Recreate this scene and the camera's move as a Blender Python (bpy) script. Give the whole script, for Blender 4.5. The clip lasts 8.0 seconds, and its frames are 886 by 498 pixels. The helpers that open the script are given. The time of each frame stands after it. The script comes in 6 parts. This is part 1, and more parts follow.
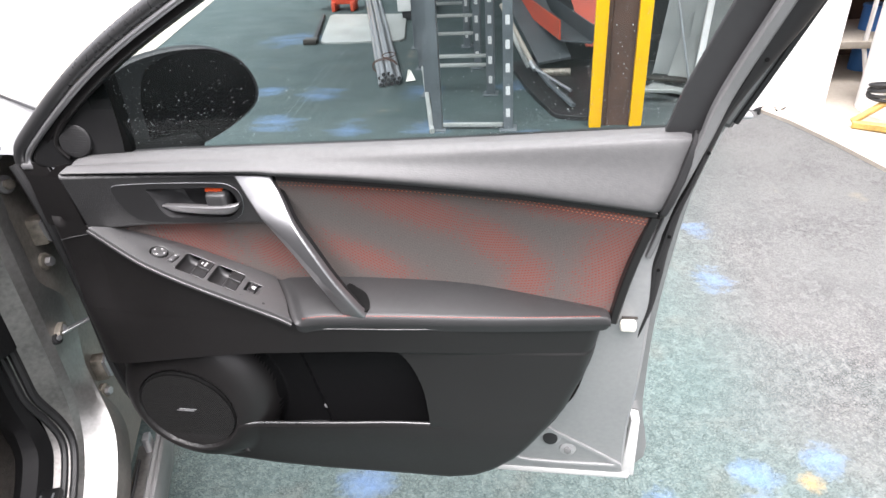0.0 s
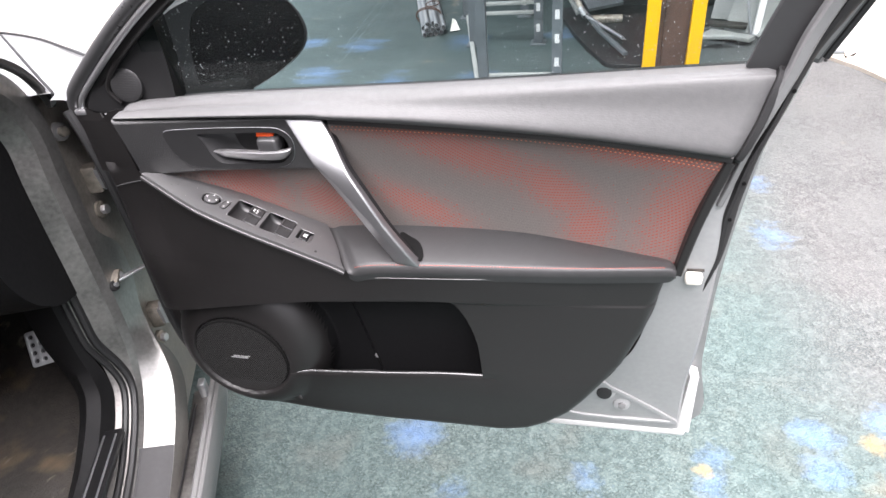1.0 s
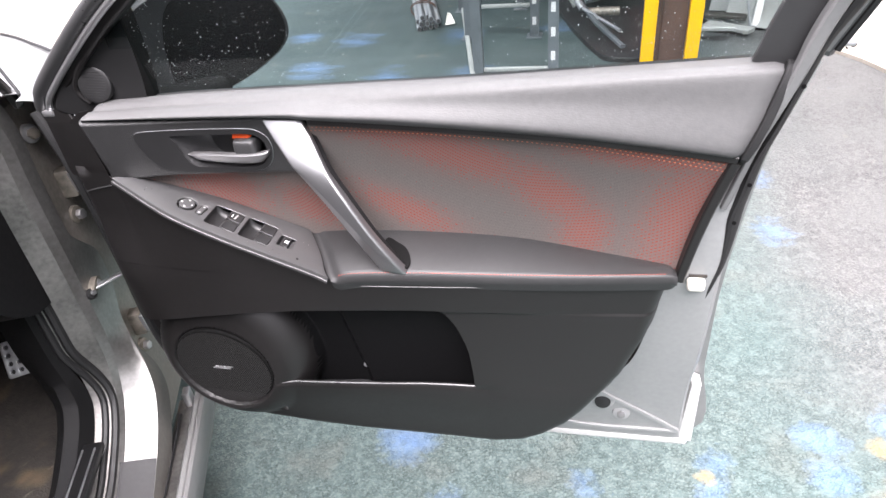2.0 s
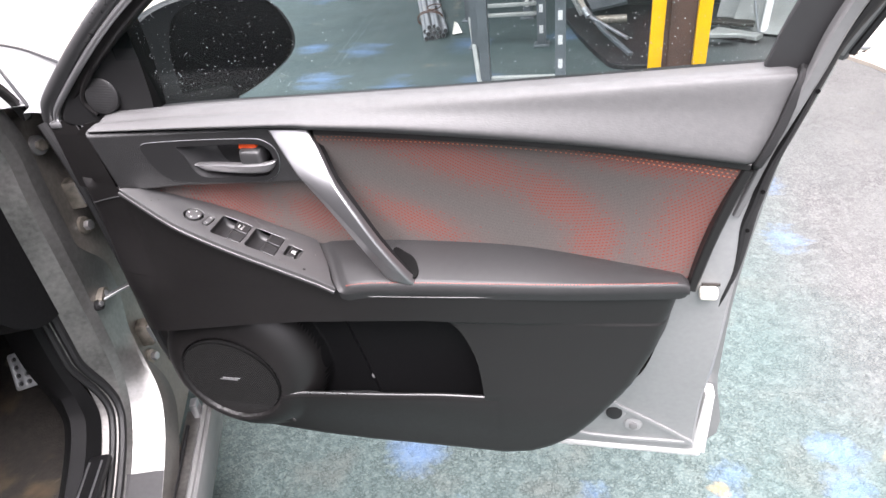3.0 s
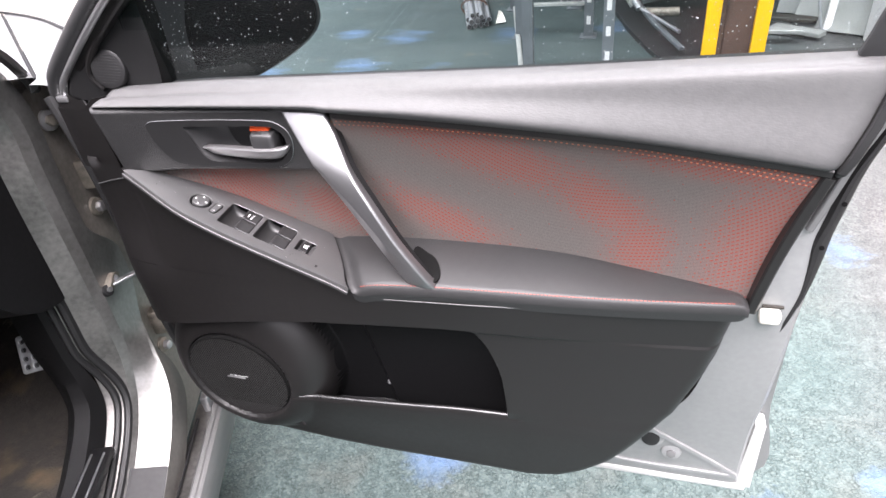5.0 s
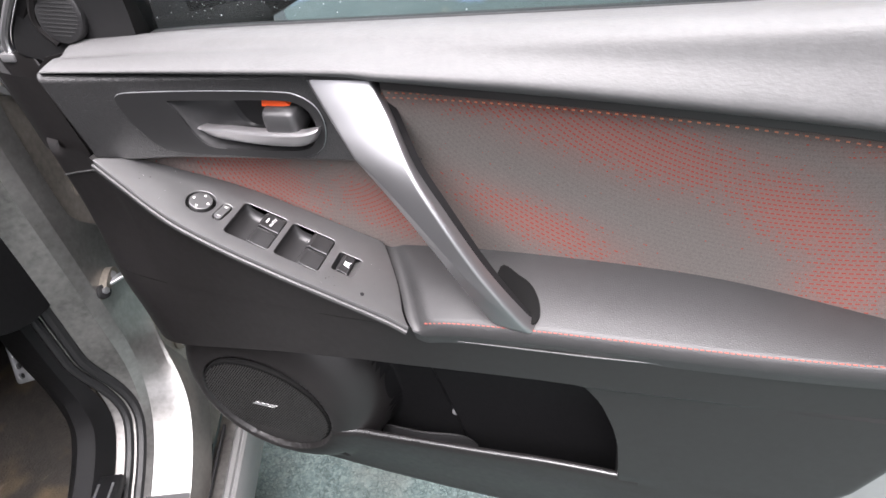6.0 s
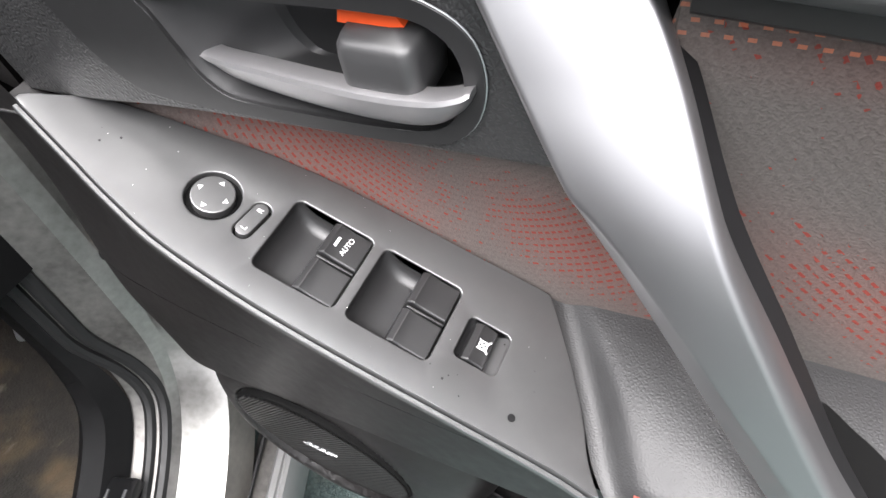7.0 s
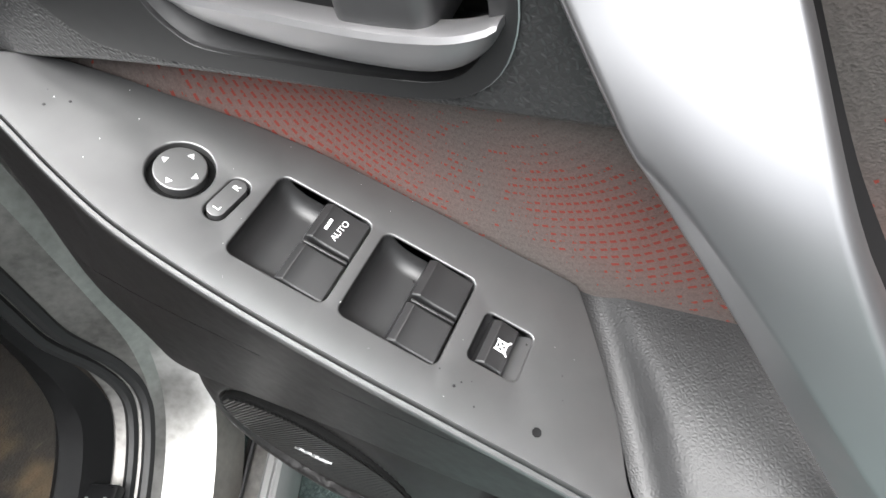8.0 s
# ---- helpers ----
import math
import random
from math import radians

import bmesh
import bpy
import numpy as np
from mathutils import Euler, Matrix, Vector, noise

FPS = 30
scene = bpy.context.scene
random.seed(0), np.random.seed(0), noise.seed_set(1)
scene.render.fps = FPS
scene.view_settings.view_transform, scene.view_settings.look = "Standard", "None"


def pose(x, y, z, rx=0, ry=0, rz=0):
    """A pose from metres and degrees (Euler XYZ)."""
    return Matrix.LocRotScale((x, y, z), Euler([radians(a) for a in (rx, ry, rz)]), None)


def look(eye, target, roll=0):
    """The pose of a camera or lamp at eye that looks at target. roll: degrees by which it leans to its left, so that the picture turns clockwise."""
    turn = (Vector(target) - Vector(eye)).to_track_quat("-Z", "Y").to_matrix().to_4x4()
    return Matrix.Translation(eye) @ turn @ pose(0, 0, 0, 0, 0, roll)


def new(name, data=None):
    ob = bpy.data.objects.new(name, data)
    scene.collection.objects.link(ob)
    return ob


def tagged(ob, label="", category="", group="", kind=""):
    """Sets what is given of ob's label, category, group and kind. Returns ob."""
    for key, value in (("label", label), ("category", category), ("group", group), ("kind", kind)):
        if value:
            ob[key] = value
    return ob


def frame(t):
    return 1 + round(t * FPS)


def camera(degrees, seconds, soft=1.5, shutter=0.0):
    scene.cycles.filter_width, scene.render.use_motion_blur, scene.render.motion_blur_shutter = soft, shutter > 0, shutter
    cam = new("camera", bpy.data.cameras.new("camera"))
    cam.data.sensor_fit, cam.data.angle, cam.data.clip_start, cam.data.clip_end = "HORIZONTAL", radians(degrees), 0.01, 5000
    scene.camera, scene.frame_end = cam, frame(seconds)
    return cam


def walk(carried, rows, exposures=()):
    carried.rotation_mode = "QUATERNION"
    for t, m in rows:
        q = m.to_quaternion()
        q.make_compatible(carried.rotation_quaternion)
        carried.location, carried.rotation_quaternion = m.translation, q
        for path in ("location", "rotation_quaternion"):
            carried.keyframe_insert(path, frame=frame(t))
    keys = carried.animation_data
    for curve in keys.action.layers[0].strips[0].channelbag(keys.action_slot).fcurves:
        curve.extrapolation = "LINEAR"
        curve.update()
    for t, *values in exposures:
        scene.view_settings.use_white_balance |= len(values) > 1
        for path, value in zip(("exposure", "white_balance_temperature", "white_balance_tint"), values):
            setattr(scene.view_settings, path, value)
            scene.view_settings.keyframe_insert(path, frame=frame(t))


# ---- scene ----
cam = camera(70.3, 8.0)
PATH = [
    (0, (0.056, 0.006, 1.302), (-0.233, 1.691, 0.263), -3.9),
    (0.5, (0.04, 0.011, 1.291), (-0.328, 1.627, 0.17), -5.9),
    (1, (0.029, 0.022, 1.276), (-0.382, 1.61, 0.131), -6.1),
    (1.5, (0.033, 0.054, 1.266), (-0.367, 1.633, 0.104), -6.3),
    (3, (0.031, 0.083, 1.255), (-0.402, 1.672, 0.121), -7.3),
    (3.5, (0.027, 0.046, 1.262), (-0.392, 1.659, 0.155), -7.8),
    (4, (0.021, 0.018, 1.263), (-0.383, 1.649, 0.178), -7.3),
    (4.5, (0.022, 0.056, 1.245), (-0.417, 1.65, 0.119), -6.7),
    (4.7, (0.027, 0.101, 1.231), (-0.463, 1.672, 0.093), -6.7),
    (5.8, (-0.066, 0.333, 1.169), (-0.64, 1.8, -0.063), -8.2),
    (6, (-0.111, 0.393, 1.15), (-0.723, 1.766, -0.169), -10.3),
    (6.5, (-0.234, 0.544, 1.089), (-1.069, 1.659, -0.346), -13.2),
    (7, (-0.3, 0.64, 1.021), (-1.039, 1.686, -0.515), -12.8),
    (7.5, (-0.325, 0.653, 0.982), (-1.057, 1.709, -0.551), -12.5),
    (8, (-0.323, 0.66, 0.982), (-1.042, 1.694, -0.571), -12.7),
]
walk(cam, [(t, look(eye, target, roll)) for t, eye, target, roll in PATH], exposures=((0.0, 1.70, 6450, 16), (1.0, 1.84, 6450, 18), (4.7, 1.92, 6450, 20), (6.2, 1.94, 6450, 17), (8.0, 1.70, 6400, 9)))

# ---- light ----
world = bpy.data.worlds.new("sky")
scene.world = world
world.use_nodes = True
wn, wl = world.node_tree.nodes, world.node_tree.links
SUN_UP, SUN_ROUND = radians(78), radians(166)
sky = wn.new("ShaderNodeTexSky")
sky.sky_type, sky.sun_disc = "NISHITA", False
sky.sun_elevation, sky.sun_rotation = SUN_UP, SUN_ROUND
sky.air_density, sky.dust_density, sky.ozone_density = 1.0, 6.0, 1.0
pale = wn.new("ShaderNodeHueSaturation")
pale.inputs["Saturation"].default_value = 0.18
wl.new(sky.outputs[0], pale.inputs["Color"])
wl.new(pale.outputs[0], wn["Background"].inputs["Color"])
wn["Background"].inputs["Strength"].default_value = 0.15
sun = new("sun", bpy.data.lights.new("sun", "SUN"))
sun.data.energy, sun.data.angle, sun.data.color = 4.0, radians(78), (1.0, 0.98, 0.96)
sun.matrix_world = look((0.3, -1.2, 6.0), (0, 0, 0))

FLOOR = -0.05


# ---- materials ----
def mat(name, col, rough, metal=0.0, vary=0.15, big=3.0, small=120.0, bump=0.0, grain=400.0, kind="noise", coat=0.0, spec=0.5, spread=0.08, coat_rough=0.08):
    m = bpy.data.materials.new(name)
    m.use_nodes = True
    n, l = m.node_tree.nodes, m.node_tree.links
    b = n["Principled BSDF"]
    b.inputs["Metallic"].default_value = metal
    b.inputs["Coat Weight"].default_value = coat
    b.inputs["Coat Roughness"].default_value = coat_rough
    b.inputs["Specular IOR Level"].default_value = spec
    geo = n.new("ShaderNodeNewGeometry")
    a, c = n.new("ShaderNodeTexNoise"), n.new("ShaderNodeTexNoise")
    a.inputs["Scale"].default_value, a.inputs["Detail"].default_value = big, 6
    c.inputs["Scale"].default_value, c.inputs["Detail"].default_value = small, 4
    both = n.new("ShaderNodeMath")
    both.operation = "MULTIPLY_ADD"
    l.new(geo.outputs["Position"], a.inputs["Vector"])
    l.new(geo.outputs["Position"], c.inputs["Vector"])
    l.new(a.outputs["Fac"], both.inputs[0])
    both.inputs[1].default_value = 0.6
    half = n.new("ShaderNodeMath")
    half.operation = "MULTIPLY"
    half.inputs[1].default_value = 0.4
    l.new(c.outputs["Fac"], half.inputs[0])
    l.new(half.outputs[0], both.inputs[2])
    ramp = n.new("ShaderNodeMapRange")
    ramp.inputs["From Min"].default_value, ramp.inputs["From Max"].default_value = 0.3, 0.7
    l.new(both.outputs[0], ramp.inputs["Value"])
    mix = n.new("ShaderNodeMix")
    mix.data_type = "RGBA"
    mix.inputs["A"].default_value = (*[v * (1 - vary) for v in col], 1)
    mix.inputs["B"].default_value = (*[min(1, v * (1 + vary)) for v in col], 1)
    l.new(ramp.outputs[0], mix.inputs["Factor"])
    l.new(mix.outputs["Result"], b.inputs["Base Color"])
    rr = n.new("ShaderNodeMapRange")
    rr.inputs["To Min"].default_value, rr.inputs["To Max"].default_value = max(0.02, rough - spread), min(1, rough + spread)
    l.new(ramp.outputs[0], rr.inputs["Value"])
    l.new(rr.outputs[0], b.inputs["Roughness"])
    if bump:
        if kind == "leather":
            t = n.new("ShaderNodeTexVoronoi")
            t.feature = "DISTANCE_TO_EDGE"
            t.inputs["Scale"].default_value = grain
            pebble = n.new("ShaderNodeMapRange")
            pebble.interpolation_type = "SMOOTHSTEP"
            pebble.inputs["From Max"].default_value = 0.4
            l.new(t.outputs["Distance"], pebble.inputs["Value"])
            out = pebble.outputs[0]
        else:
            t = n.new("ShaderNodeTexNoise")
            t.inputs["Scale"].default_value, t.inputs["Detail"].default_value = grain, 3
            out = t.outputs["Fac"]
        sq = n.new("ShaderNodeVectorMath")
        sq.operation = "MULTIPLY"
        sq.inputs[1].default_value = (0.55, 1, 1) if kind == "wrinkle" else (1, 1, 1)
        l.new(geo.outputs["Position"], sq.inputs[0])
        l.new(sq.outputs[0], t.inputs["Vector"])
        bp = n.new("ShaderNodeBump")
        bp.inputs["Strength"].default_value, bp.inputs["Distance"].default_value = bump, (0.2 if kind == "leather" else 0.6) / grain
        l.new(out, bp.inputs["Height"])
        l.new(bp.outputs[0], b.inputs["Normal"])
    return m


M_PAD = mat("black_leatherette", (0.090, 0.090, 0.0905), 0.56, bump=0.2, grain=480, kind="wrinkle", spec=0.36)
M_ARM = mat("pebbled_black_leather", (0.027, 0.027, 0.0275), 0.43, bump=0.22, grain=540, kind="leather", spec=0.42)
M_SOFT = mat("soft_black_plastic", (0.0100, 0.0092, 0.0092), 0.42, bump=0.06, grain=900, spec=0.46)
M_GRAIN = mat("grained_black_plastic", (0.022, 0.022, 0.0225), 0.40, bump=0.6, grain=420, kind="leather", spec=0.75)
M_SATIN = mat("satin_charcoal_plastic", (0.050, 0.050, 0.0505), 0.31, bump=0.03, grain=1500, spec=1.0, coat=0.5, coat_rough=0.27)
M_GRILLE = mat("woven_black_grille", (0.022, 0.0215, 0.021), 0.5, vary=0.1, spec=0.5)
M_RAIL = mat("shaded_silver_paint", (0.20, 0.20, 0.20), 0.42, metal=0.3, vary=0.1, coat=0.2)
M_KICK = mat("scuffed_dark_plastic", (0.0065, 0.0065, 0.0068), 0.6, vary=0.35, big=9, spec=0.16)
M_TRIM = mat("matt_charcoal_plastic", (0.032, 0.032, 0.033), 0.42, spec=0.6)
M_HEM = mat("pale_sealed_paint", (0.55, 0.55, 0.54), 0.5, vary=0.1, metal=0.1)
M_DEEPBLACK = mat("rough_deep_black_plastic", (0.0055, 0.0055, 0.006), 0.6, spec=0.2)
M_SWITCH = mat("satin_black_switch_plastic", (0.016, 0.016, 0.0165), 0.38, vary=0.08, spec=0.6)
M_GLOSSK = mat("smooth_black_plastic", (0.008, 0.008, 0.0085), 0.32, spec=0.4)
M_SILVER = mat("silver_satin_plastic", (0.33, 0.33, 0.338), 0.34, metal=0.92, vary=0.015, spread=0.008)
M_CHROME = mat("satin_chrome", (0.52, 0.52, 0.53), 0.36, metal=0.8, vary=0.05)
M_PAINT = mat("silver_car_paint", (0.25, 0.253, 0.253), 0.36, metal=0.4, vary=0.08, coat=0.5)
M_POST = mat("silver_inner_paint", (0.29, 0.285, 0.275), 0.36, metal=0.8, vary=0.30, big=13)
M_VOID = mat("dull_near_black", (0.005, 0.005, 0.005), 0.9, spec=0.1)
M_RETURN = mat("shaded_grimy_steel", (0.125, 0.117, 0.106), 0.5, metal=0.2, vary=0.4, big=14)
M_BRACE = mat("brown_grimed_steel", (0.045, 0.040, 0.034), 0.55, metal=0.2, vary=0.5, big=14)
M_SEAL = mat("dusty_grey_rubber", (0.018, 0.018, 0.0185), 0.6, vary=0.2, spec=0.35)
M_FRAME = mat("grey_frame_rubber", (0.050, 0.050, 0.051), 0.32, vary=0.15, spec=0.8)
M_STEP = mat("grey_step_rubber", (0.045, 0.045, 0.046), 0.65, vary=0.2, spec=0.3)
M_SHELL = mat("dull_silver_paint", (0.33, 0.335, 0.335), 0.45, metal=0.35, vary=0.12, coat=0.2)
M_RUBBER = mat("black_rubber", (0.011, 0.011, 0.0115), 0.55)
M_STEEL = mat("galvanised_steel", (0.45, 0.46, 0.47), 0.4, metal=0.9, vary=0.25, big=20)
M_RUST = mat("rusty_hinge_steel", (0.25, 0.225, 0.19), 0.5, metal=0.5, vary=0.5, big=40)
M_WHITE = mat("ivory_rubber", (0.8, 0.78, 0.7), 0.5, vary=0.08)
M_ORANGE = mat("orange_plastic", (0.85, 0.1, 0.02), 0.4, vary=0.05)
M_MARK = mat("white_print", (0.82, 0.82, 0.82), 0.5, vary=0.03)
M_CARPET = mat("dirty_carpet", (0.022, 0.019, 0.016), 0.95, vary=0.8, big=6, small=70, bump=1.0, grain=260)
def stains(m):
    """Tan stains and pale worn streaks over a carpet."""
    n, l = m.node_tree.nodes, m.node_tree.links
    b = n["Principled BSDF"]
    col = b.inputs["Base Color"].links[0].from_socket
    geo = n.new("ShaderNodeNewGeometry")
    for scale, squash, lo, hi, tint in ((7.0, (1, 1, 1), 0.56, 0.80, (0.17, 0.115, 0.06, 1)), (34.0, (1, 0.4, 1), 0.64, 0.76, (0.17, 0.15, 0.12, 1))):
        sc = n.new("ShaderNodeVectorMath")
        sc.operation = "MULTIPLY"
        sc.inputs[1].default_value = squash
        l.new(geo.outputs["Position"], sc.inputs[0])
        t = n.new("ShaderNodeTexNoise")
        t.inputs["Scale"].default_value, t.inputs["Detail"].default_value = scale, 6
        l.new(sc.outputs[0], t.inputs["Vector"])
        r = n.new("ShaderNodeMapRange")
        r.inputs["From Min"].default_value, r.inputs["From Max"].default_value = lo, hi
        r.inputs["To Max"].default_value = 0.75
        l.new(t.outputs["Fac"], r.inputs["Value"])
        mx = n.new("ShaderNodeMix")
        mx.data_type = "RGBA"
        mx.inputs["B"].default_value = tint
        l.new(r.outputs[0], mx.inputs["Factor"])
        l.new(col, mx.inputs["A"])
        col = mx.outputs["Result"]
    l.new(col, b.inputs["Base Color"])


stains(M_CARPET)
M_CREAM = mat("pale_concrete", (0.37, 0.335, 0.285), 0.85, vary=0.15, big=1.5, small=40, bump=0.3, grain=90)
M_PALE = mat("pale_grey_sheet_steel", (0.30, 0.31, 0.295), 0.5, metal=0.2, vary=0.3, big=4)
M_WALL = mat("white_painted_wall", (0.82, 0.81, 0.79), 0.7, vary=0.05)
M_YELLOW = mat("yellow_paint", (0.95, 0.5, 0.002), 0.55, vary=0.08, big=10, spec=0.15)
M_BROWN = mat("brown_rusty_steel", (0.07, 0.035, 0.024), 0.7, vary=0.4, big=8)
M_RED = mat("red_oxide_paint", (0.62, 0.085, 0.04), 0.5, vary=0.25, big=6)
M_DARK = mat("dark_machinery", (0.03, 0.03, 0.032), 0.7, vary=0.4, big=8)
M_ZINC = mat("weathered_zinc", (0.125, 0.14, 0.15), 0.55, metal=0.45, vary=0.3, big=6)
M_BLUE = mat("blue_plastic", (0.03, 0.14, 0.4), 0.5, vary=0.15)
M_STITCH = mat("red_stitch", (0.25, 0.055, 0.04), 0.8)
M_INNER = mat("brown_filmed_silver", (0.25, 0.23, 0.205), 0.42, metal=0.35, vary=0.4, big=12)
M_FLANGE = mat("shaded_flange_paint", (0.18, 0.174, 0.166), 0.46, metal=0.85, vary=0.5, big=10)
M_CHANNEL = mat("dark_grey_channel_plastic", (0.036, 0.036, 0.037), 0.5, vary=0.12, spec=0.4)
M_AMBER = mat("worn_yellow_paint", (0.40, 0.26, 0.07), 0.6, vary=0.4, big=25)
M_LEVER = mat("satin_lever_metal", (0.31, 0.305, 0.31), 0.38, metal=0.8, vary=0.04)
M_HOUSING = mat("matt_black_mirror_plastic", (0.012, 0.012, 0.0125), 0.5, spec=0.3)


def glass(name, tint, rough=0.0, ior=1.45):
    m = bpy.data.materials.new(name)
    m.use_nodes = True
    b = m.node_tree.nodes["Principled BSDF"]
    b.inputs["Base Color"].default_value = (*tint, 1)
    b.inputs["Transmission Weight"].default_value = 1.0
    b.inputs["Roughness"].default_value = rough
    b.inputs["IOR"].default_value = ior
    return m


M_GLASS = glass("tinted_window_glass", (0.63, 0.71, 0.715), 0.0, 1.3)
M_DROP = glass("water", (1, 1, 1), 0.15, 1.33)
M_DROP.node_tree.nodes["Principled BSDF"].inputs["Transmission Weight"].default_value = 0.6


# ---- mesh helpers ----
WORLDS = {}


def attach(ob, parent):
    """Parent ob, no deeper than thing, part and sub-part."""
    if parent.parent and parent.parent.parent:
        parent = parent.parent
    ob.parent = parent
    ob.matrix_parent_inverse = WORLDS[parent.name].inverted()


def part(name, bm, material, parent=None, label="", m=None, sharp=32, smooth=True):
    """Link a bmesh as one mesh object under a thing or a part; m is its place in the world."""
    me = bpy.data.meshes.new(name)
    bmesh.ops.recalc_face_normals(bm, faces=bm.faces)
    bm.to_mesh(me)
    bm.free()
    me.materials.append(material)
    if smooth:
        me.polygons.foreach_set("use_smooth", [True] * len(me.polygons))
        me.set_sharp_from_angle(angle=radians(sharp))
    ob = new(name, me)
    m = m or Matrix()
    ob.matrix_basis = m
    WORLDS[ob.name] = m
    if parent:
        attach(ob, parent)
    if label:
        tagged(ob, label)
    return ob


def thing(name, place, label, category, group="", kind=""):
    ob = new(name)
    ob.empty_display_size = 0.05
    ob.location = place
    WORLDS[ob.name] = Matrix.Translation(place)
    return tagged(ob, label, category, group, kind)


def cr(pts, n=8, closed=False):
    """A smooth curve through points."""
    p = [np.array(q, float) for q in pts]
    k = len(p)
    out = []
    for i in range(k if closed else k - 1):
        a, b, c, d = (p[(i + j) % k] if closed else p[min(max(i + j, 0), k - 1)] for j in (-1, 0, 1, 2))
        for s in range(n):
            t = s / n
            out.append(0.5 * (2 * b + (c - a) * t + (2 * a - 5 * b + 4 * c - d) * t * t + (3 * b - a - 3 * c + d) * t ** 3))
    if not closed:
        out.append(p[-1])
    return out


def sheet(rows, bm=None, wrap=False, cap=False):
    """A grid of quads over rows of points."""
    bm = bm or bmesh.new()
    vs = [[bm.verts.new(tuple(map(float, p))) for p in r] for r in rows]
    for a, b in zip(vs, vs[1:]):
        k = len(a)
        for i in range(k if wrap else k - 1):
            bm.faces.new((a[i], a[(i + 1) % k], b[(i + 1) % k], b[i]))
    if cap:
        bm.faces.new(vs[0])
        bm.faces.new(vs[-1])
    return bm


def thick(bm, t):
    bmesh.ops.recalc_face_normals(bm, faces=bm.faces)
    bmesh.ops.solidify(bm, geom=bm.faces[:], thickness=t)
    return bm


def prism(outline, y0, y1, bev=0.0, seg=2, bm=None, lean=0.0):
    """An outline in x and z, drawn out from y0 (front, rounded) to y1."""
    bm = bm or bmesh.new()
    f = [bm.verts.new((float(x), y0 - lean * float(z), float(z))) for x, z in outline]
    b = [bm.verts.new((float(x), y1 - lean * float(z), float(z))) for x, z in outline]
    front = bm.faces.new(f)
    bm.faces.new(b[::-1])
    k = len(f)
    for i in range(k):
        bm.faces.new((f[i], b[i], b[(i + 1) % k], f[(i + 1) % k]))
    if bev:
        bmesh.ops.bevel(bm, geom=list(front.edges), offset=bev, segments=seg, profile=0.5, affect="EDGES", clamp_overlap=True)
    return bm


def box(x0, x1, y0, y1, z0, z1, bev=0.0, seg=2, bm=None):
    bm = bm or bmesh.new()
    made = bmesh.ops.create_cube(bm, size=1)["verts"]
    for v in made:
        v.co = Vector(((x0 + x1) / 2 + v.co.x * (x1 - x0), (y0 + y1) / 2 + v.co.y * (y1 - y0), (z0 + z1) / 2 + v.co.z * (z1 - z0)))
    if bev:
        edges = {e for v in made for e in v.link_edges}
        bmesh.ops.bevel(bm, geom=list(edges), offset=bev, segments=seg, profile=0.5, affect="EDGES", clamp_overlap=True)
    return bm


def sweep(path, section, bm=None, up=(0, 1, 0), scale=None):
    """A closed section (a, b) carried along a path: a along up, b across it."""
    path = [Vector(tuple(map(float, p))) for p in path]
    rows = []
    for i, p in enumerate(path):
        t = (path[min(i + 1, len(path) - 1)] - path[max(i - 1, 0)]).normalized()
        side = t.cross(Vector(up)).normalized()
        u = side.cross(t).normalized()
        k = scale(i / (len(path) - 1)) if scale else 1.0
        rows.append([p + (u * a + side * b) * k for a, b in section])
    return sheet(rows, bm, wrap=True, cap=True)


def ring(r, n=8, sq=1.0):
    return [(r * math.cos(2 * math.pi * i / n), sq * r * math.sin(2 * math.pi * i / n)) for i in range(n)]


def slab(a, b):
    """A rounded rectangle of half sizes a and b, as a section."""
    c = min(a, b) * 0.35
    return [(-a + c, -b), (a - c, -b), (a, -b + c), (a, b - c), (a - c, b), (-a + c, b), (-a, b - c), (-a, -b + c)]


def rod(p, q, r, n=10, bm=None):
    p, q = Vector(p), Vector(q)
    up = (0, 0, 1) if abs((q - p).normalized().z) < 0.9 else (1, 0, 0)
    return sweep([p, q], ring(r, n), bm, up=up)


def disc(c, axis, r, h, n=24, bev=0.0, bm=None):
    """A drum of radius r that stands h along axis from c."""
    bm = bm or bmesh.new()
    made = bmesh.ops.create_cone(bm, cap_ends=True, segments=n, radius1=r, radius2=r, depth=h)["verts"]
    if bev:
        tops = {e for v in made if v.co.z > 0 for e in v.link_edges if all(w.co.z > 0 for w in e.verts)}
        ext = bmesh.ops.bevel(bm, geom=list(tops), offset=bev, segments=2, profile=0.5, affect="EDGES")
        made = list({v for v in made if v.is_valid} | set(ext["verts"]))
    q = Vector((0, 0, 1)).rotation_difference(Vector(axis).normalized()).to_matrix().to_4x4()
    bmesh.ops.transform(bm, matrix=Matrix.Translation(Vector(c) + Vector(axis).normalized() * h / 2) @ q, verts=made)
    return bm


TABLES = {}


def inter(x, table):
    """A smooth curve through a table of places and values."""
    key = tuple(table)
    if key not in TABLES:
        pts = cr(table, 10)
        TABLES[key] = (np.maximum.accumulate([p[0] for p in pts]), np.array([p[1] for p in pts]))
    return np.interp(x, *TABLES[key])


def step(a, b, v):
    t = np.clip((v - a) / (b - a), 0, 1)
    return t * t * (3 - 2 * t)


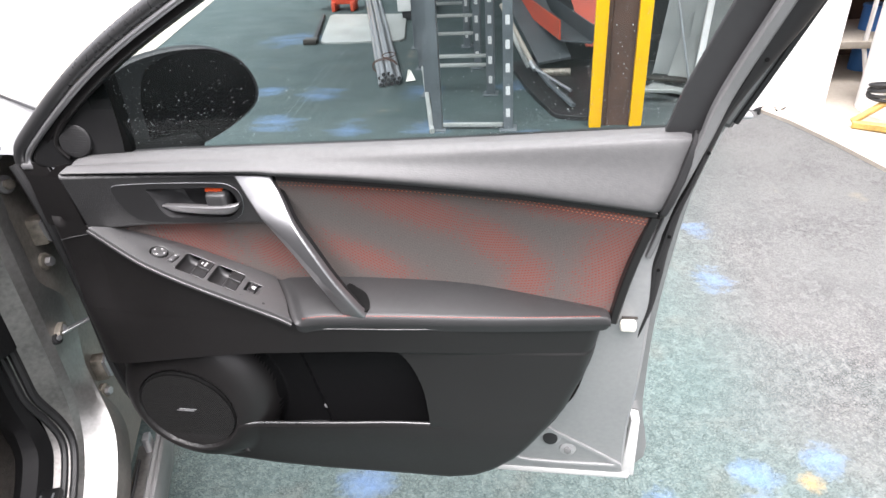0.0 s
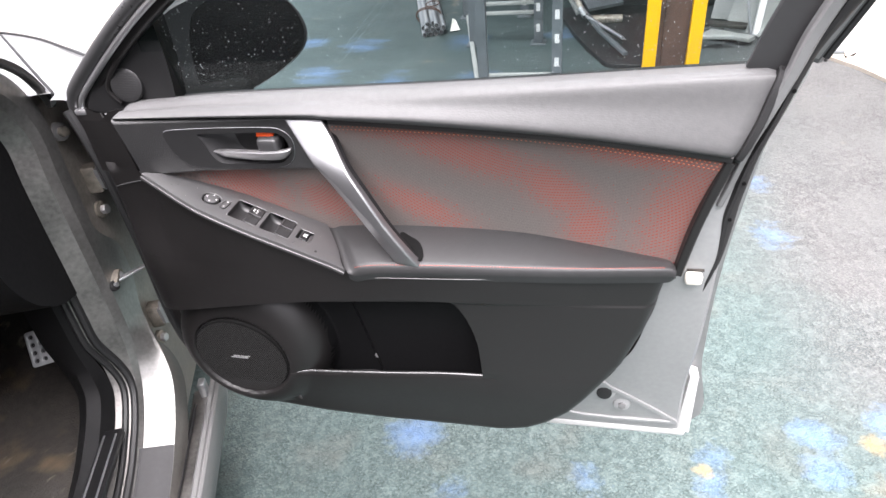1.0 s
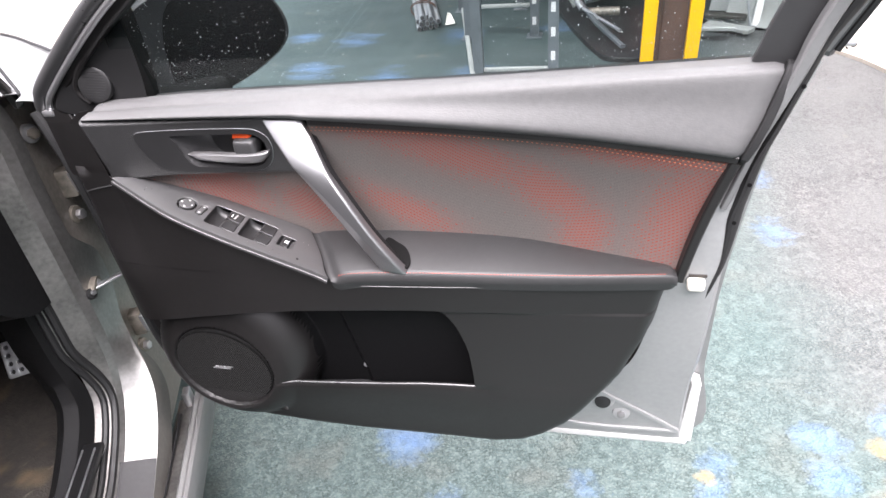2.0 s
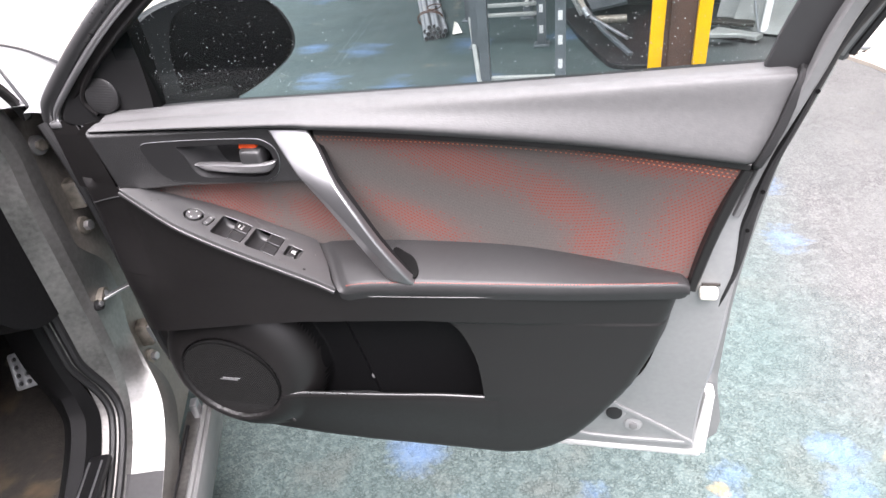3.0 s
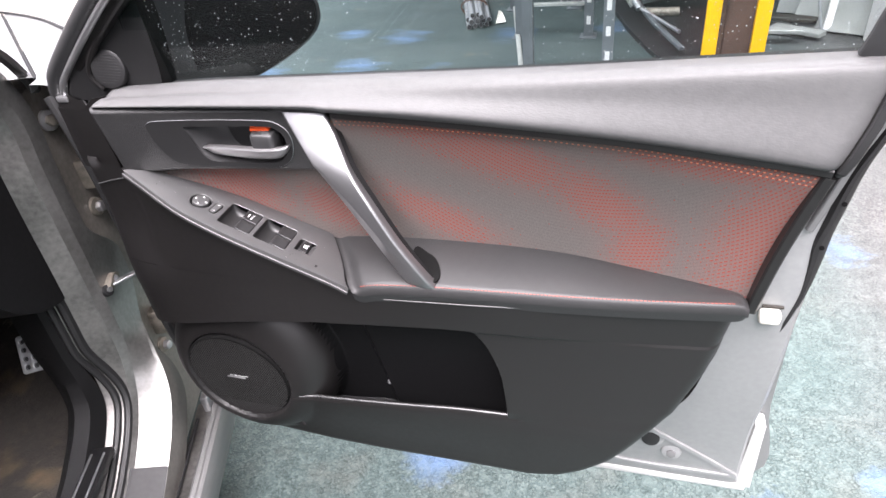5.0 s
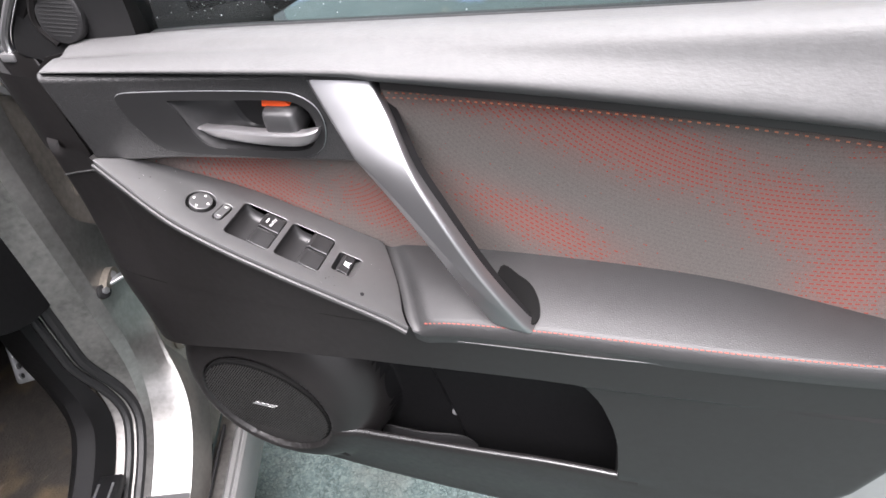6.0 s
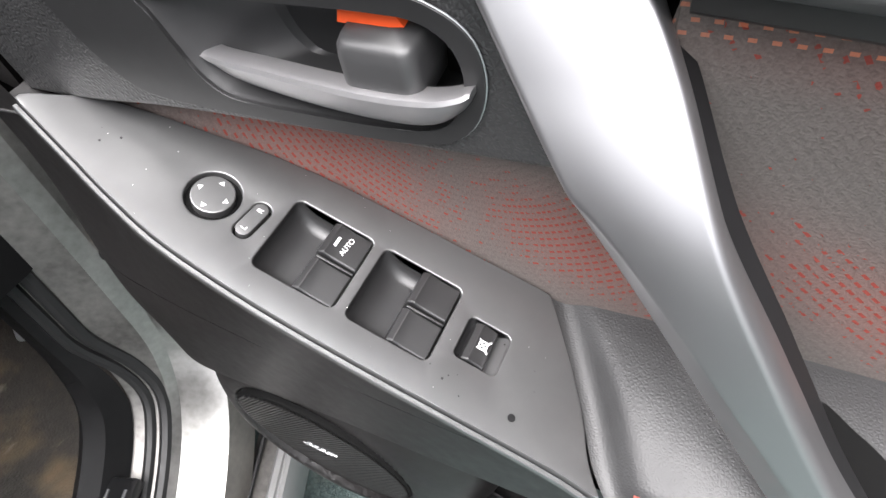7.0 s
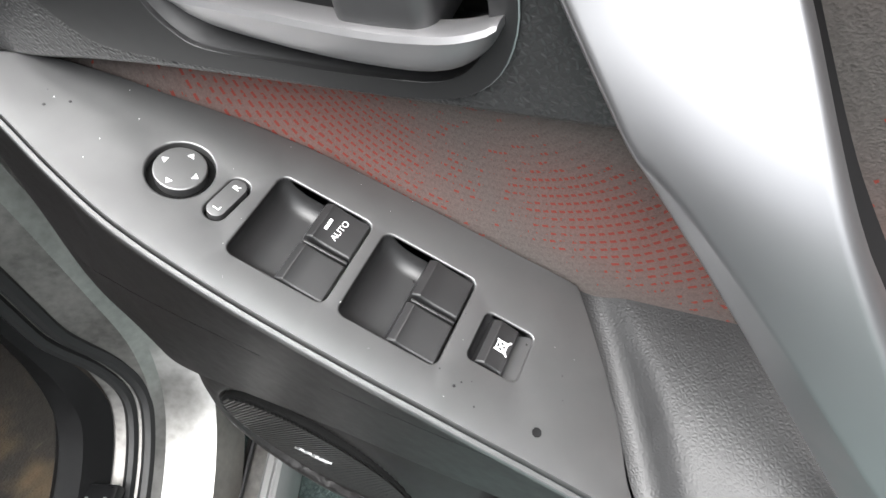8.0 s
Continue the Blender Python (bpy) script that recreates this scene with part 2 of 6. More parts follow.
def from_line(px, pz, line, closed=False):
    """The distance of points to a broken line."""
    best = np.full(np.shape(px), 9.0)
    pts = list(line) + ([line[0]] if closed else [])
    for (x0, z0), (x1, z1) in zip(pts, pts[1:]):
        dx, dz = x1 - x0, z1 - z0
        s = np.clip(((px - x0) * dx + (pz - z0) * dz) / (dx * dx + dz * dz + 1e-12), 0, 1)
        best = np.minimum(best, np.hypot(px - x0 - s * dx, pz - z0 - s * dz))
    return best


def inside(px, pz, line):
    odd = np.zeros(np.shape(px), bool)
    for (x0, z0), (x1, z1) in zip(line, list(line[1:]) + [line[0]]):
        cross = (z0 > pz) != (z1 > pz)
        odd ^= cross & (px < (x1 - x0) * (pz - z0) / (z1 - z0 + 1e-12) + x0)
    return odd


def signed(px, pz, line):
    d = from_line(px, pz, line, True)
    return np.where(inside(px, pz, line), -d, d)


def rounded(cx0, cy0, hx, hy, r, n=4):
    out = []
    for sx, sy, a0 in ((1, 1, 0), (-1, 1, 90), (-1, -1, 180), (1, -1, 270)):
        for k in range(n + 1):
            a = radians(a0 + 90 * k / n)
            out.append((cx0 + sx * (hx - r) + r * math.cos(a), cy0 + sy * (hy - r) + r * math.sin(a)))
    return out


def plate(outline, holes, h0, h1, bev=0.0):
    """A plate in x and y from height h0 to h1 with real holes."""
    bm = bmesh.new()
    edges = []
    for loop in [outline] + holes:
        vs = [bm.verts.new((float(x), float(y), h1)) for x, y in loop]
        edges += [bm.edges.new((vs[i], vs[(i + 1) % len(vs)])) for i in range(len(vs))]
    bmesh.ops.triangle_fill(bm, use_beauty=True, use_dissolve=False, edges=edges)
    bmesh.ops.recalc_face_normals(bm, faces=bm.faces)
    if bm.faces[:][0].normal.z < 0:
        bmesh.ops.reverse_faces(bm, faces=bm.faces)
    top = bm.faces[:]
    borders = [e for e in bm.edges if e.is_boundary]
    ext = bmesh.ops.extrude_edge_only(bm, edges=borders)
    down = [v for v in ext["geom"] if isinstance(v, bmesh.types.BMVert)]
    for v in down:
        v.co.z = h0
    if bev:
        bmesh.ops.bevel(bm, geom=borders, offset=bev, segments=3, profile=0.5, affect="EDGES", clamp_overlap=True)
    return bm


# ---- the open front door ----
CAR = Matrix(((0.3612, 0.9325, 0, -0.79), (-0.9325, 0.3612, 0, 0.87), (0, 0, 1, 0), (0, 0, 0, 1)))
car = thing("car", (-0.79, 0.87, FLOOR), "silver hatchback with its driver's door wide open", "car")

# steel shell: the dull silver inner face, sloping outwards to the sill
SHELL_R = [(0.25, 0.247), (0.28, 0.236), (0.41, 0.231), (0.50, 0.235), (0.58, 0.236), (0.68, 0.236), (0.77, 0.24), (0.81, 0.246), (0.88, 0.262), (0.96, 0.288), (1.0, 0.30)]
SHELL_L = [(0.25, -0.70), (0.30, -0.745), (0.45, -0.765), (0.92, -0.775), (1.0, -0.72)]


def shell_y(z):
    return inter(z, [(0.25, 0.872), (0.33, 0.858), (0.68, 0.812), (0.95, 0.822), (1.05, 0.83)])


def shell_in(x, z):
    """The shell's face: proud along the rear edge, set back under the trim."""
    hide = inter(z, [(0.25, -0.1), (0.36, -0.06), (0.45, 0.03), (0.55, 0.08), (0.7, 0.12), (0.9, 0.16), (1.0, 0.2)])
    return shell_y(z) + (0.862 - min(0.862, shell_y(z))) * float(step(hide + 0.03, hide - 0.01, x))


rows = []
for z in np.linspace(0.255, 0.985, 50):
    a, b = inter(z, SHELL_L), inter(z, SHELL_R)
    a = a if z < 0.915 else inter(z, [(0.915, 0.20), (0.95, 0.238), (0.985, 0.285)])
    xs = np.linspace(a, b, 60)
    y = shell_y(z)
    rows.append([(a, 0.905, z), (a, 0.88, z), (a + 0.004, 0.864, z)] + [(x, shell_in(x, z), z) for x in xs[1:-1]] + [(b - 0.005, y + 0.002, z), (b, y + 0.008, z), (b, 0.905, z)])
door = part("door", sheet(rows), M_SHELL, car, "open silver front door with black and red cloth trim")
# the outer skin with its folded lip
skin = cr([(-0.74, 0.245), (-0.3, 0.235), (0.0, 0.238), (0.262, 0.248), (0.262, 0.42), (0.262, 0.58), (0.272, 0.72), (0.292, 0.87), (0.325, 0.975), (0.325, 0.985), (0.28, 0.952), (0.2, 0.925), (-0.3, 0.90), (-0.7, 0.885), (-0.78, 0.87), (-0.785, 0.6), (-0.775, 0.3)], 5, True)
part("outer_skin", prism(skin, 0.902, 0.93, 0.006, 3), M_PAINT, door)
# bottom hem and its corner
part("bottom_hem", box(-0.70, 0.25, 0.868, 0.902, 0.243, 0.258, 0.004), M_HEM, door, "pale silver folded hem")
part("corner_flange", prism([(0.232, 0.25), (0.258, 0.248), (0.256, 0.4), (0.240, 0.405)], 0.872, 0.9, 0.003), M_HEM, door)
# pressed triangle, plug and bolt low at the rear corner
tri = cr([(0.02, 0.295), (0.205, 0.287), (0.215, 0.30), (0.10, 0.385), (0.085, 0.39)], 4, True)
bmt = sweep([(x, shell_y(z) - 0.001, z) for x, z in tri + [tri[0]]], slab(0.003, 0.004))
part("pressed_rib", bmt, M_SHELL, door)
part("drain_plug", disc((0.092, shell_y(0.365) + 0.001, 0.365), (0, -1, 0.15), 0.014, 0.006, 20, 0.002), M_RUBBER, door, "black rubber drain plug")
part("plug_rim", disc((0.094, shell_y(0.366) + 0.002, 0.367), (0, -1, 0.15), 0.019, 0.004, 24, 0.002), M_SHELL, door)
part("bolt_boss", disc((0.126, shell_y(0.333) + 0.002, 0.333), (0, -1, 0.15), 0.016, 0.007, 24, 0.004), M_SHELL, door)
part("bolt_head", disc((0.126, shell_y(0.333) - 0.004, 0.333), (0, -1, 0.15), 0.008, 0.004, 6, 0.001), M_RAIL, door)
part("door_stop", box(0.189, 0.214, 0.797, 0.814, 0.667, 0.686, 0.006, 3), M_WHITE, door, "ivory rubber door stop")
part("stop_slot", box(0.192, 0.216, 0.8085, 0.8155, 0.686, 0.6895, 0.0008), M_BRACE, door)

# rubber seal round the rear edge
S_IN = cr([(0.348, 0.760, 1.22), (0.318, 0.782, 1.14), (0.296, 0.802, 1.06), (0.282, 0.814, 1.013), (0.272, 0.816, 0.972), (0.257, 0.818, 0.913), (0.241, 0.818, 0.865), (0.232, 0.818, 0.814), (0.2265, 0.820, 0.781), (0.2275, 0.822, 0.747), (0.2275, 0.824, 0.708), (0.220, 0.826, 0.668), (0.214, 0.830, 0.635), (0.209, 0.834, 0.602)], 5)
S_OUT = cr([(0.386, 0.770, 1.22), (0.360, 0.791, 1.14), (0.320, 0.811, 1.06), (0.299, 0.823, 1.013), (0.289, 0.825, 0.980), (0.2735, 0.826, 0.925), (0.2595, 0.826, 0.876), (0.252, 0.827, 0.826), (0.2485, 0.829, 0.795), (0.246, 0.831, 0.755), (0.2415, 0.833, 0.712), (0.234, 0.835, 0.665), (0.224, 0.838, 0.628), (0.2105, 0.840, 0.598)], 5)
rows = []
for a, b in zip(S_IN, S_OUT):
    a, b = Vector(a) + Vector((0, -0.007, 0)), Vector(b) + Vector((0, -0.007, 0))
    rows.append([a + Vector((0, 0.014, 0)), a, a.lerp(b, 0.12) + Vector((0, -0.007, 0)), a.lerp(b, 0.35) + Vector((0, -0.0095, 0)), a.lerp(b, 0.6) + Vector((0, -0.0085, 0)), a.lerp(b, 0.85) + Vector((0, -0.0045, 0)), b + Vector((0, 0.002, 0)), b + Vector((0, 0.016, 0))])
part("rear_seal", sheet(rows), M_SEAL, door, "black rubber weather seal")
for k in (8, 21, 33, 41):
    p = Vector(S_IN[k]).lerp(Vector(S_OUT[k]), 0.4) + Vector((0, -0.0170, 0))
    part("seal_clip", disc(p, (0, -1, 0.1), 0.0026, 0.0015, 12), M_VOID, door)

front_seal = cr([(-0.752, 0.845, 0.93), (-0.735, 0.838, 0.88), (-0.722, 0.835, 0.80), (-0.722, 0.84, 0.65), (-0.728, 0.845, 0.5), (-0.715, 0.85, 0.40), (-0.66, 0.855, 0.335)], 6)
part("front_edge_cover", sweep(front_seal, slab(0.004, 0.030)), M_SOFT, door)
part("front_seal", sweep([p + np.array([-0.028, -0.004, 0]) for p in front_seal], ring(0.008)), M_RUBBER, door, "black rubber weather seal")

# window frame, leaning in towards the roof
def lean_y(z):
    return 0.86 - 0.24 * (z - 0.93)


front = [(-0.768, 0.90), (-0.757, 0.935), (-0.72, 0.974), (-0.57, 1.083), (-0.41, 1.172), (-0.2, 1.27), (0.05, 1.345), (0.28, 1.37), (0.40, 1.34), (0.43, 1.26)]
fr = [(x, lean_y(z), z) for x, z in cr(front, 8)]
part("front_frame_seal", sweep([(p[0] - 0.010, p[1] - 0.010, p[2] + 0.009) for p in fr], ring(0.0105, 12)), M_FRAME, door, "grey rubber frame seal")
part("front_frame_rail", sweep([(p[0] + 0.002, p[1] - 0.014, p[2] - 0.002) for p in fr], ring(0.0046, 10)), M_CHROME, door, "silver painted window rail")
part("rail_clip", box(-0.767, -0.746, 0.838, 0.852, 0.922, 0.932, 0.003), M_CHROME, door, "bright metal rail clip")
part("front_frame_channel", sweep([(p[0] + 0.008, p[1] + 0.004, p[2] - 0.008) for p in fr], slab(0.014, 0.007)), M_SOFT, door)
rr = [(x, lean_y(z) - 0.006, z) for x, z in cr([(0.352, 1.26), (0.311, 1.146), (0.275, 1.045), (0.253, 0.985), (0.241, 0.945)], 6)]
part("rear_frame_rail", sweep(cr([(0.359, 0.745, 1.26), (0.317, 0.772, 1.146), (0.283, 0.796, 1.045), (0.268, 0.802, 0.985), (0.2525, 0.804, 0.93), (0.2395, 0.806, 0.885), (0.229, 0.808, 0.84), (0.219, 0.811, 0.80)], 6), slab(0.0085, 0.008), scale=lambda t: 1.0 if t < 0.35 else max(0.5, 1.0 - (t - 0.35) * 1.6)), M_RAIL, door, "dull silver window rail")
part("rear_frame_channel", sweep(cr([(0.336, 0.762, 1.26), (0.293, 0.792, 1.146), (0.258, 0.812, 1.045), (0.247, 0.820, 1.0), (0.243, 0.824, 0.984)], 6), slab(0.004, 0.0215)), M_CHANNEL, door, "grey plastic window channel")
part("rear_frame_pillar", sweep([(p[0] + 0.044, p[1] + 0.024, p[2] + 0.005) for p in rr[:-6]], slab(0.017, 0.020)), M_FRAME, door, "grey outer pillar strip")
part("rear_frame_groove", sweep([(p[0] + 0.052, p[1] + 0.006, p[2] + 0.005) for p in rr[:-6]], slab(0.003, 0.003)), M_RAIL, door)
part("rear_frame_bead", sweep([(p[0] + 0.063, p[1] + 0.008, p[2] + 0.005) for p in rr[:-6]], slab(0.005, 0.004)), M_RUBBER, door)
part("belt_moulding_end", box(0.312, 0.350, 0.885, 0.903, 0.979, 0.986, 0.003), M_CHROME, door, "bright trim end")

# window glass and the rain on it
pane = [(-0.62, 0.93), (0.235, 0.965), (0.285, 1.06), (0.36, 1.2), (0.30, 1.34), (0.05, 1.33), (-0.2, 1.255), (-0.4, 1.165), (-0.60, 1.05)]
bmg = bmesh.new()
prism(pane, 0.86 + 0.24 * 0.93, 0.864 + 0.24 * 0.93, bm=bmg, lean=0.24)
window = part("window_pane", bmg, M_GLASS, door, "tinted side window flecked with rain")
window.visible_shadow = False
bmr = bmesh.new()
rng = random.Random(5)
for i in range(2400):
    x, z = rng.uniform(-0.56, 0.3), 0.96 + abs(rng.gauss(0.07, 0.075))
    if x < -0.44 + rng.uniform(-0.1, 0.2) or x > 0.0 + rng.uniform(-0.15, 0.2):
        r = rng.choice((0.00025, 0.0003, 0.0003, 0.0004, 0.0005, 0.0007))
        if z < 1.2 and inside(np.array(x), np.array(z), pane):
            made = bmesh.ops.create_icosphere(bmr, subdivisions=1, radius=r)["verts"]
            for v in made:
                v.co = Vector((v.co.x, v.co.y * 0.5, v.co.z * 1.2)) + Vector((x, lean_y(z) + 0.0045, z))
tagged(part("rain_drops", bmr, M_DROP, window), kind="stuff")

# quarter panel with the tweeter
sail = cr([(-0.582, 1.07), (-0.57, 1.06), (-0.575, 0.95), (-0.60, 0.932), (-0.73, 0.928), (-0.715, 0.965), (-0.65, 1.01)], 4, True)
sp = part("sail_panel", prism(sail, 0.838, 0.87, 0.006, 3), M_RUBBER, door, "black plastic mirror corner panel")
# faces turned to the door's rear take the blacker material
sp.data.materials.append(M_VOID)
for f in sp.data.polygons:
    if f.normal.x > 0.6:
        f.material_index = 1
tw = disc((-0.648, 0.839, 0.972), (0.1, -1, 0.25), 0.026, 0.009, 32, 0.004)
part("panel_rim", sweep(cr([(-0.668, 0.834, 0.945), (-0.682, 0.835, 0.965), (-0.668, 0.833, 0.99), (-0.635, 0.830, 1.02), (-0.592, 0.826, 1.055)], 6), ring(0.005, 8), scale=lambda t: 0.35 + 0.65 * math.sin(math.pi * min(1, t * 0.8 + 0.15))), M_SOFT, sp)
tweeter = part("tweeter_cover", tw, M_SWITCH, sp, "round black tweeter cover")
TW = Matrix.Translation((-0.648, 0.839, 0.972)) @ Vector((0, 0, 1)).rotation_difference(Vector((0.1, -1, 0.25)).normalized()).to_matrix().to_4x4()
for i in range(-5, 6):
    w = math.sqrt(0.0205 ** 2 - (i * 0.0036) ** 2)
    part("tweeter_rib", box(-w, w, i * 0.0036 - 0.0008, i * 0.0036 + 0.0008, 0.0088, 0.0093, 0.0002), M_SWITCH, tweeter, m=TW)

# mirror outside the glass
MW, MN = Vector((0.80, 0.60, 0.0)), Vector((0.58, -0.80, 0.06)).normalized()
MC = Vector((-0.545, 0.995, 0.982))
oval = [tuple(p) for p in cr([(-0.125, 0.025), (-0.10, 0.068), (-0.04, 0.087), (0.04, 0.086), (0.10, 0.058), (0.127, 0.008), (0.115, -0.032), (0.06, -0.064), (-0.01, -0.086), (-0.08, -0.092), (-0.128, -0.075), (-0.132, -0.02)], 4, True)]
ml = []
for k, off in ((0.90, 0.002), (0.955, 0.004), (0.99, 0.0), (1.0, -0.008), (0.99, -0.03), (0.93, -0.055), (0.78, -0.078), (0.5, -0.092), (0.2, -0.097)):
    ml.append([MC + MW * (u * k) + Vector((0, 0, v * k)) + MN * off for u, v in oval])
mirror = part("wing_mirror", sheet(ml, wrap=True, cap=True), M_HOUSING, car, "black plastic wing mirror wet with rain")
part("mirror_foot", prism(cr([(-0.67, 0.885), (-0.57, 0.885), (-0.53, 0.90), (-0.54, 0.925), (-0.60, 0.93), (-0.67, 0.93)], 3, True), 0.885, 0.99, 0.012), M_VOID, mirror)
# mirror glass is dull black: its dark reflection is put into the colour
bmm = bmesh.new()
bmm.faces.new([bmm.verts.new(MC + MW * (u * 0.74 + 0.026) + Vector((0, 0, v * 0.90 + 0.002)) + MN * 0.0045) for u, v in oval])
part("mirror_glass", thick(bmm, 0.002), M_VOID, mirror, "mirror glass with its dark reflection painted black")

# ---- inner trim ----
# backing behind all trim pieces
card = cr([(-0.70, 0.93), (-0.715, 0.84), (-0.70, 0.70), (-0.705, 0.46), (-0.66, 0.38), (-0.57, 0.335), (-0.3, 0.325), (-0.09, 0.33), (0.0, 0.362), (0.06, 0.43), (0.115, 0.52), (0.16, 0.67), (0.2, 0.83), (0.238, 0.91), (0.262, 0.985), (0.2, 0.98), (-0.1, 0.965), (-0.4, 0.95)], 4, True)
part("trim_backing", prism(card, 0.836, 0.846), M_SOFT, door)

# lower panel with speaker pod and map pocket
XL = [(0.318, -0.33), (0.322, -0.43), (0.337, -0.575), (0.355, -0.635), (0.378, -0.675), (0.41, -0.705), (0.454, -0.720), (0.548, -0.722), (0.704, -0.714), (0.80, -0.712), (0.87, -0.712)]
XR = [(0.318, -0.2), (0.323, -0.09), (0.335, -0.04), (0.356, -0.004), (0.39, 0.034), (0.423, 0.057), (0.512, 0.113), (0.59, 0.142), (0.663, 0.158), (0.72, 0.168)]
TOP_Y = [(-0.75, 0.800), (-0.71, 0.785), (-0.665, 0.777), (-0.63, 0.771), (-0.611, 0.765), (-0.56, 0.752), (-0.486, 0.742), (-0.38, 0.741), (-0.30, 0.742), (-0.1, 0.75), (0.17, 0.772)]
EDGE = [(-0.688, 0.87)] + [(x, z) for z, x in XL[::-1]] + [(x, z) for z, x in XR]
LOW_Y = [(-0.75, 0.815), (-0.715, 0.788), (-0.69, 0.768), (-0.66, 0.757), (-0.62, 0.7525), (-0.56, 0.751), (-0.5, 0.749), (-0.4, 0.745), (-0.30, 0.745), (-0.1, 0.751), (0.17, 0.774)]
LEDGE = [(-0.71, 0.574), (-0.655, 0.587), (-0.60, 0.598), (-0.515, 0.614), (-0.41, 0.632), (-0.36, 0.638), (-0.22, 0.647), (-0.145, 0.648), (0.2, 0.645)]
LIP = [(-0.70, 0.44), (-0.45, 0.456), (-0.282, 0.469), (-0.121, 0.483), (0.2, 0.492)]
POCKET_R = [(0.40, -0.117), (0.483, -0.119), (0.559, -0.124), (0.608, -0.137), (0.634, -0.15), (0.66, -0.17)]
SPK = (-0.566, 0.479)
GRILLE_R = 0.0922


def grille_y(x, z):
    """The plane of the speaker grille, turned slightly to the ground."""
    return 0.7610 - 0.02 * (x - SPK[0]) + 0.035 * (z - SPK[1])


def lower_y(x, z, pocket=True):
    low = step(0.80, 0.66, z)
    face = inter(x, TOP_Y) * (1 - low) + inter(x, LOW_Y) * low
    led, lip = inter(x, LEDGE), inter(x, LIP)
    r = np.hypot(x - SPK[0], z - SPK[1])
    under = step(0.0015, -0.0045, z - led)
    # behind the ledge the panel steps back, most of all over the speaker
    back = inter(x, [(-0.74, 0.03), (-0.68, 0.034), (-0.64, 0.04), (-0.58, 0.055), (-0.46, 0.078), (-0.2, 0.078), (0.2, 0.078)])
    y = face + 0.002 * step(0.70, 0.62, z)
    wall = np.minimum(face + back, 0.826 - 0.009 * step(-0.333, -0.322, x + 0.2 * (z - 0.45)))
    # the pocket ends in a rounded wall, past which the panel is nearly flush
    pr = inter(z, POCKET_R)
    shut = step(-0.004, 0.004, x - pr)
    flush = face + 0.0045 * step(0.1, -0.12, x)
    wall = wall * (1 - shut) + flush * shut
    # front wall of the pocket, carried on as a faint crease to the rear edge
    apron = 0.760 + 0.012 * step(0.46, 0.34, z)
    apron = apron + (flush - 0.001 + 0.006 * step(0.46, 0.34, z) - apron) * step(-0.22, 0.06, x)
    crease = step(0.012, -0.012, z - lip)
    deep_end = step(0.376, 0.366, z)
    edge = deep_end * (1 - shut) + crease * shut
    wall = wall * (1 - edge) + apron * edge if pocket else apron + 0 * wall
    # speaker pod: a drum that rolls away from the grille on all sides
    ang = np.arctan2(z - SPK[1], x - SPK[0])
    out = np.clip(r - GRILLE_R - 0.002, 0, 1)
    roll = 0.052 + 0.022 * np.cos(ang - 0.7)
    fall = np.where(out < roll, roll * 0.85 * (1 - np.sqrt(np.clip(1 - (out / roll) ** 2, 0, 1))), roll * 0.85 + 3.0 * (out - roll))
    pod = grille_y(x, z) - 0.002 + fall
    k = 0.008
    h = np.clip(0.5 + 0.5 * (wall - pod) / k, 0, 1)
    wall = wall * (1 - h) + pod * h - k * h * (1 - h)
    y = y * (1 - under) + np.maximum(wall, y * (z > lip) * 0.99) * under
    # seat of the grille, and the groove round it
    y = y + 0.0055 * step(GRILLE_R + 0.002, GRILLE_R - 0.001, r)
    y = y - 0.002 * np.exp(-((r - GRILLE_R - 0.010) / 0.006) ** 2) * step(0.25, 0.9, -np.cos(ang - 0.75)) * under
    # rolled outer edge
    e = from_line(x, z, EDGE)
    return y + 0.03 * (1 - np.sqrt(np.clip(1 - (1 - np.clip(e / 0.022, 0, 1)) ** 2, 0, 1)))


def panel_rows(zs, left, right, sink=0.0):
    """Rows that follow the pocket's lip and the ledge above it, so that those edges stay crisp."""
    out = []
    for z in zs:
        xl, xr = inter(z, left), inter(z, right)
        for _ in range(3):
            xl = inter(np.interp(z, [0.318, 0.469, 0.640, 0.706, 0.9], [0.318, inter(xl, LIP), inter(xl, LEDGE), 0.706, 0.9]), left)
            xr = inter(np.interp(z, [0.318, 0.469, 0.640, 0.706, 0.9], [0.318, inter(xr, LIP), inter(xr, LEDGE), 0.706, 0.9]), right)
        m = max(min(float(inter(z, POCKET_R)), xr - 0.03), xl + 0.02)
        x = np.concatenate([np.linspace(xl, m - 0.006, 210), np.linspace(m - 0.005, m + 0.004, 12), np.linspace(m + 0.006, xr, 90)])
        k = np.array([np.interp(z, [0.318, 0.469, 0.640, 0.706, 0.9], [0.318, inter(v, LIP), inter(v, LEDGE), 0.706, 0.9]) for v in x])
        y = lower_y(x, k)
        out.append([(x[0], 0.838, k[0])] + [(x[i], y[i], k[i]) for i in range(len(x))] + [(x[-1] - 0.41 * sink, y[-1] + 0.2 * sink, k[-1] - 0.91 * sink), (x[-1] - 0.41 * sink, 0.838, k[-1] - 0.91 * sink)])
    return out


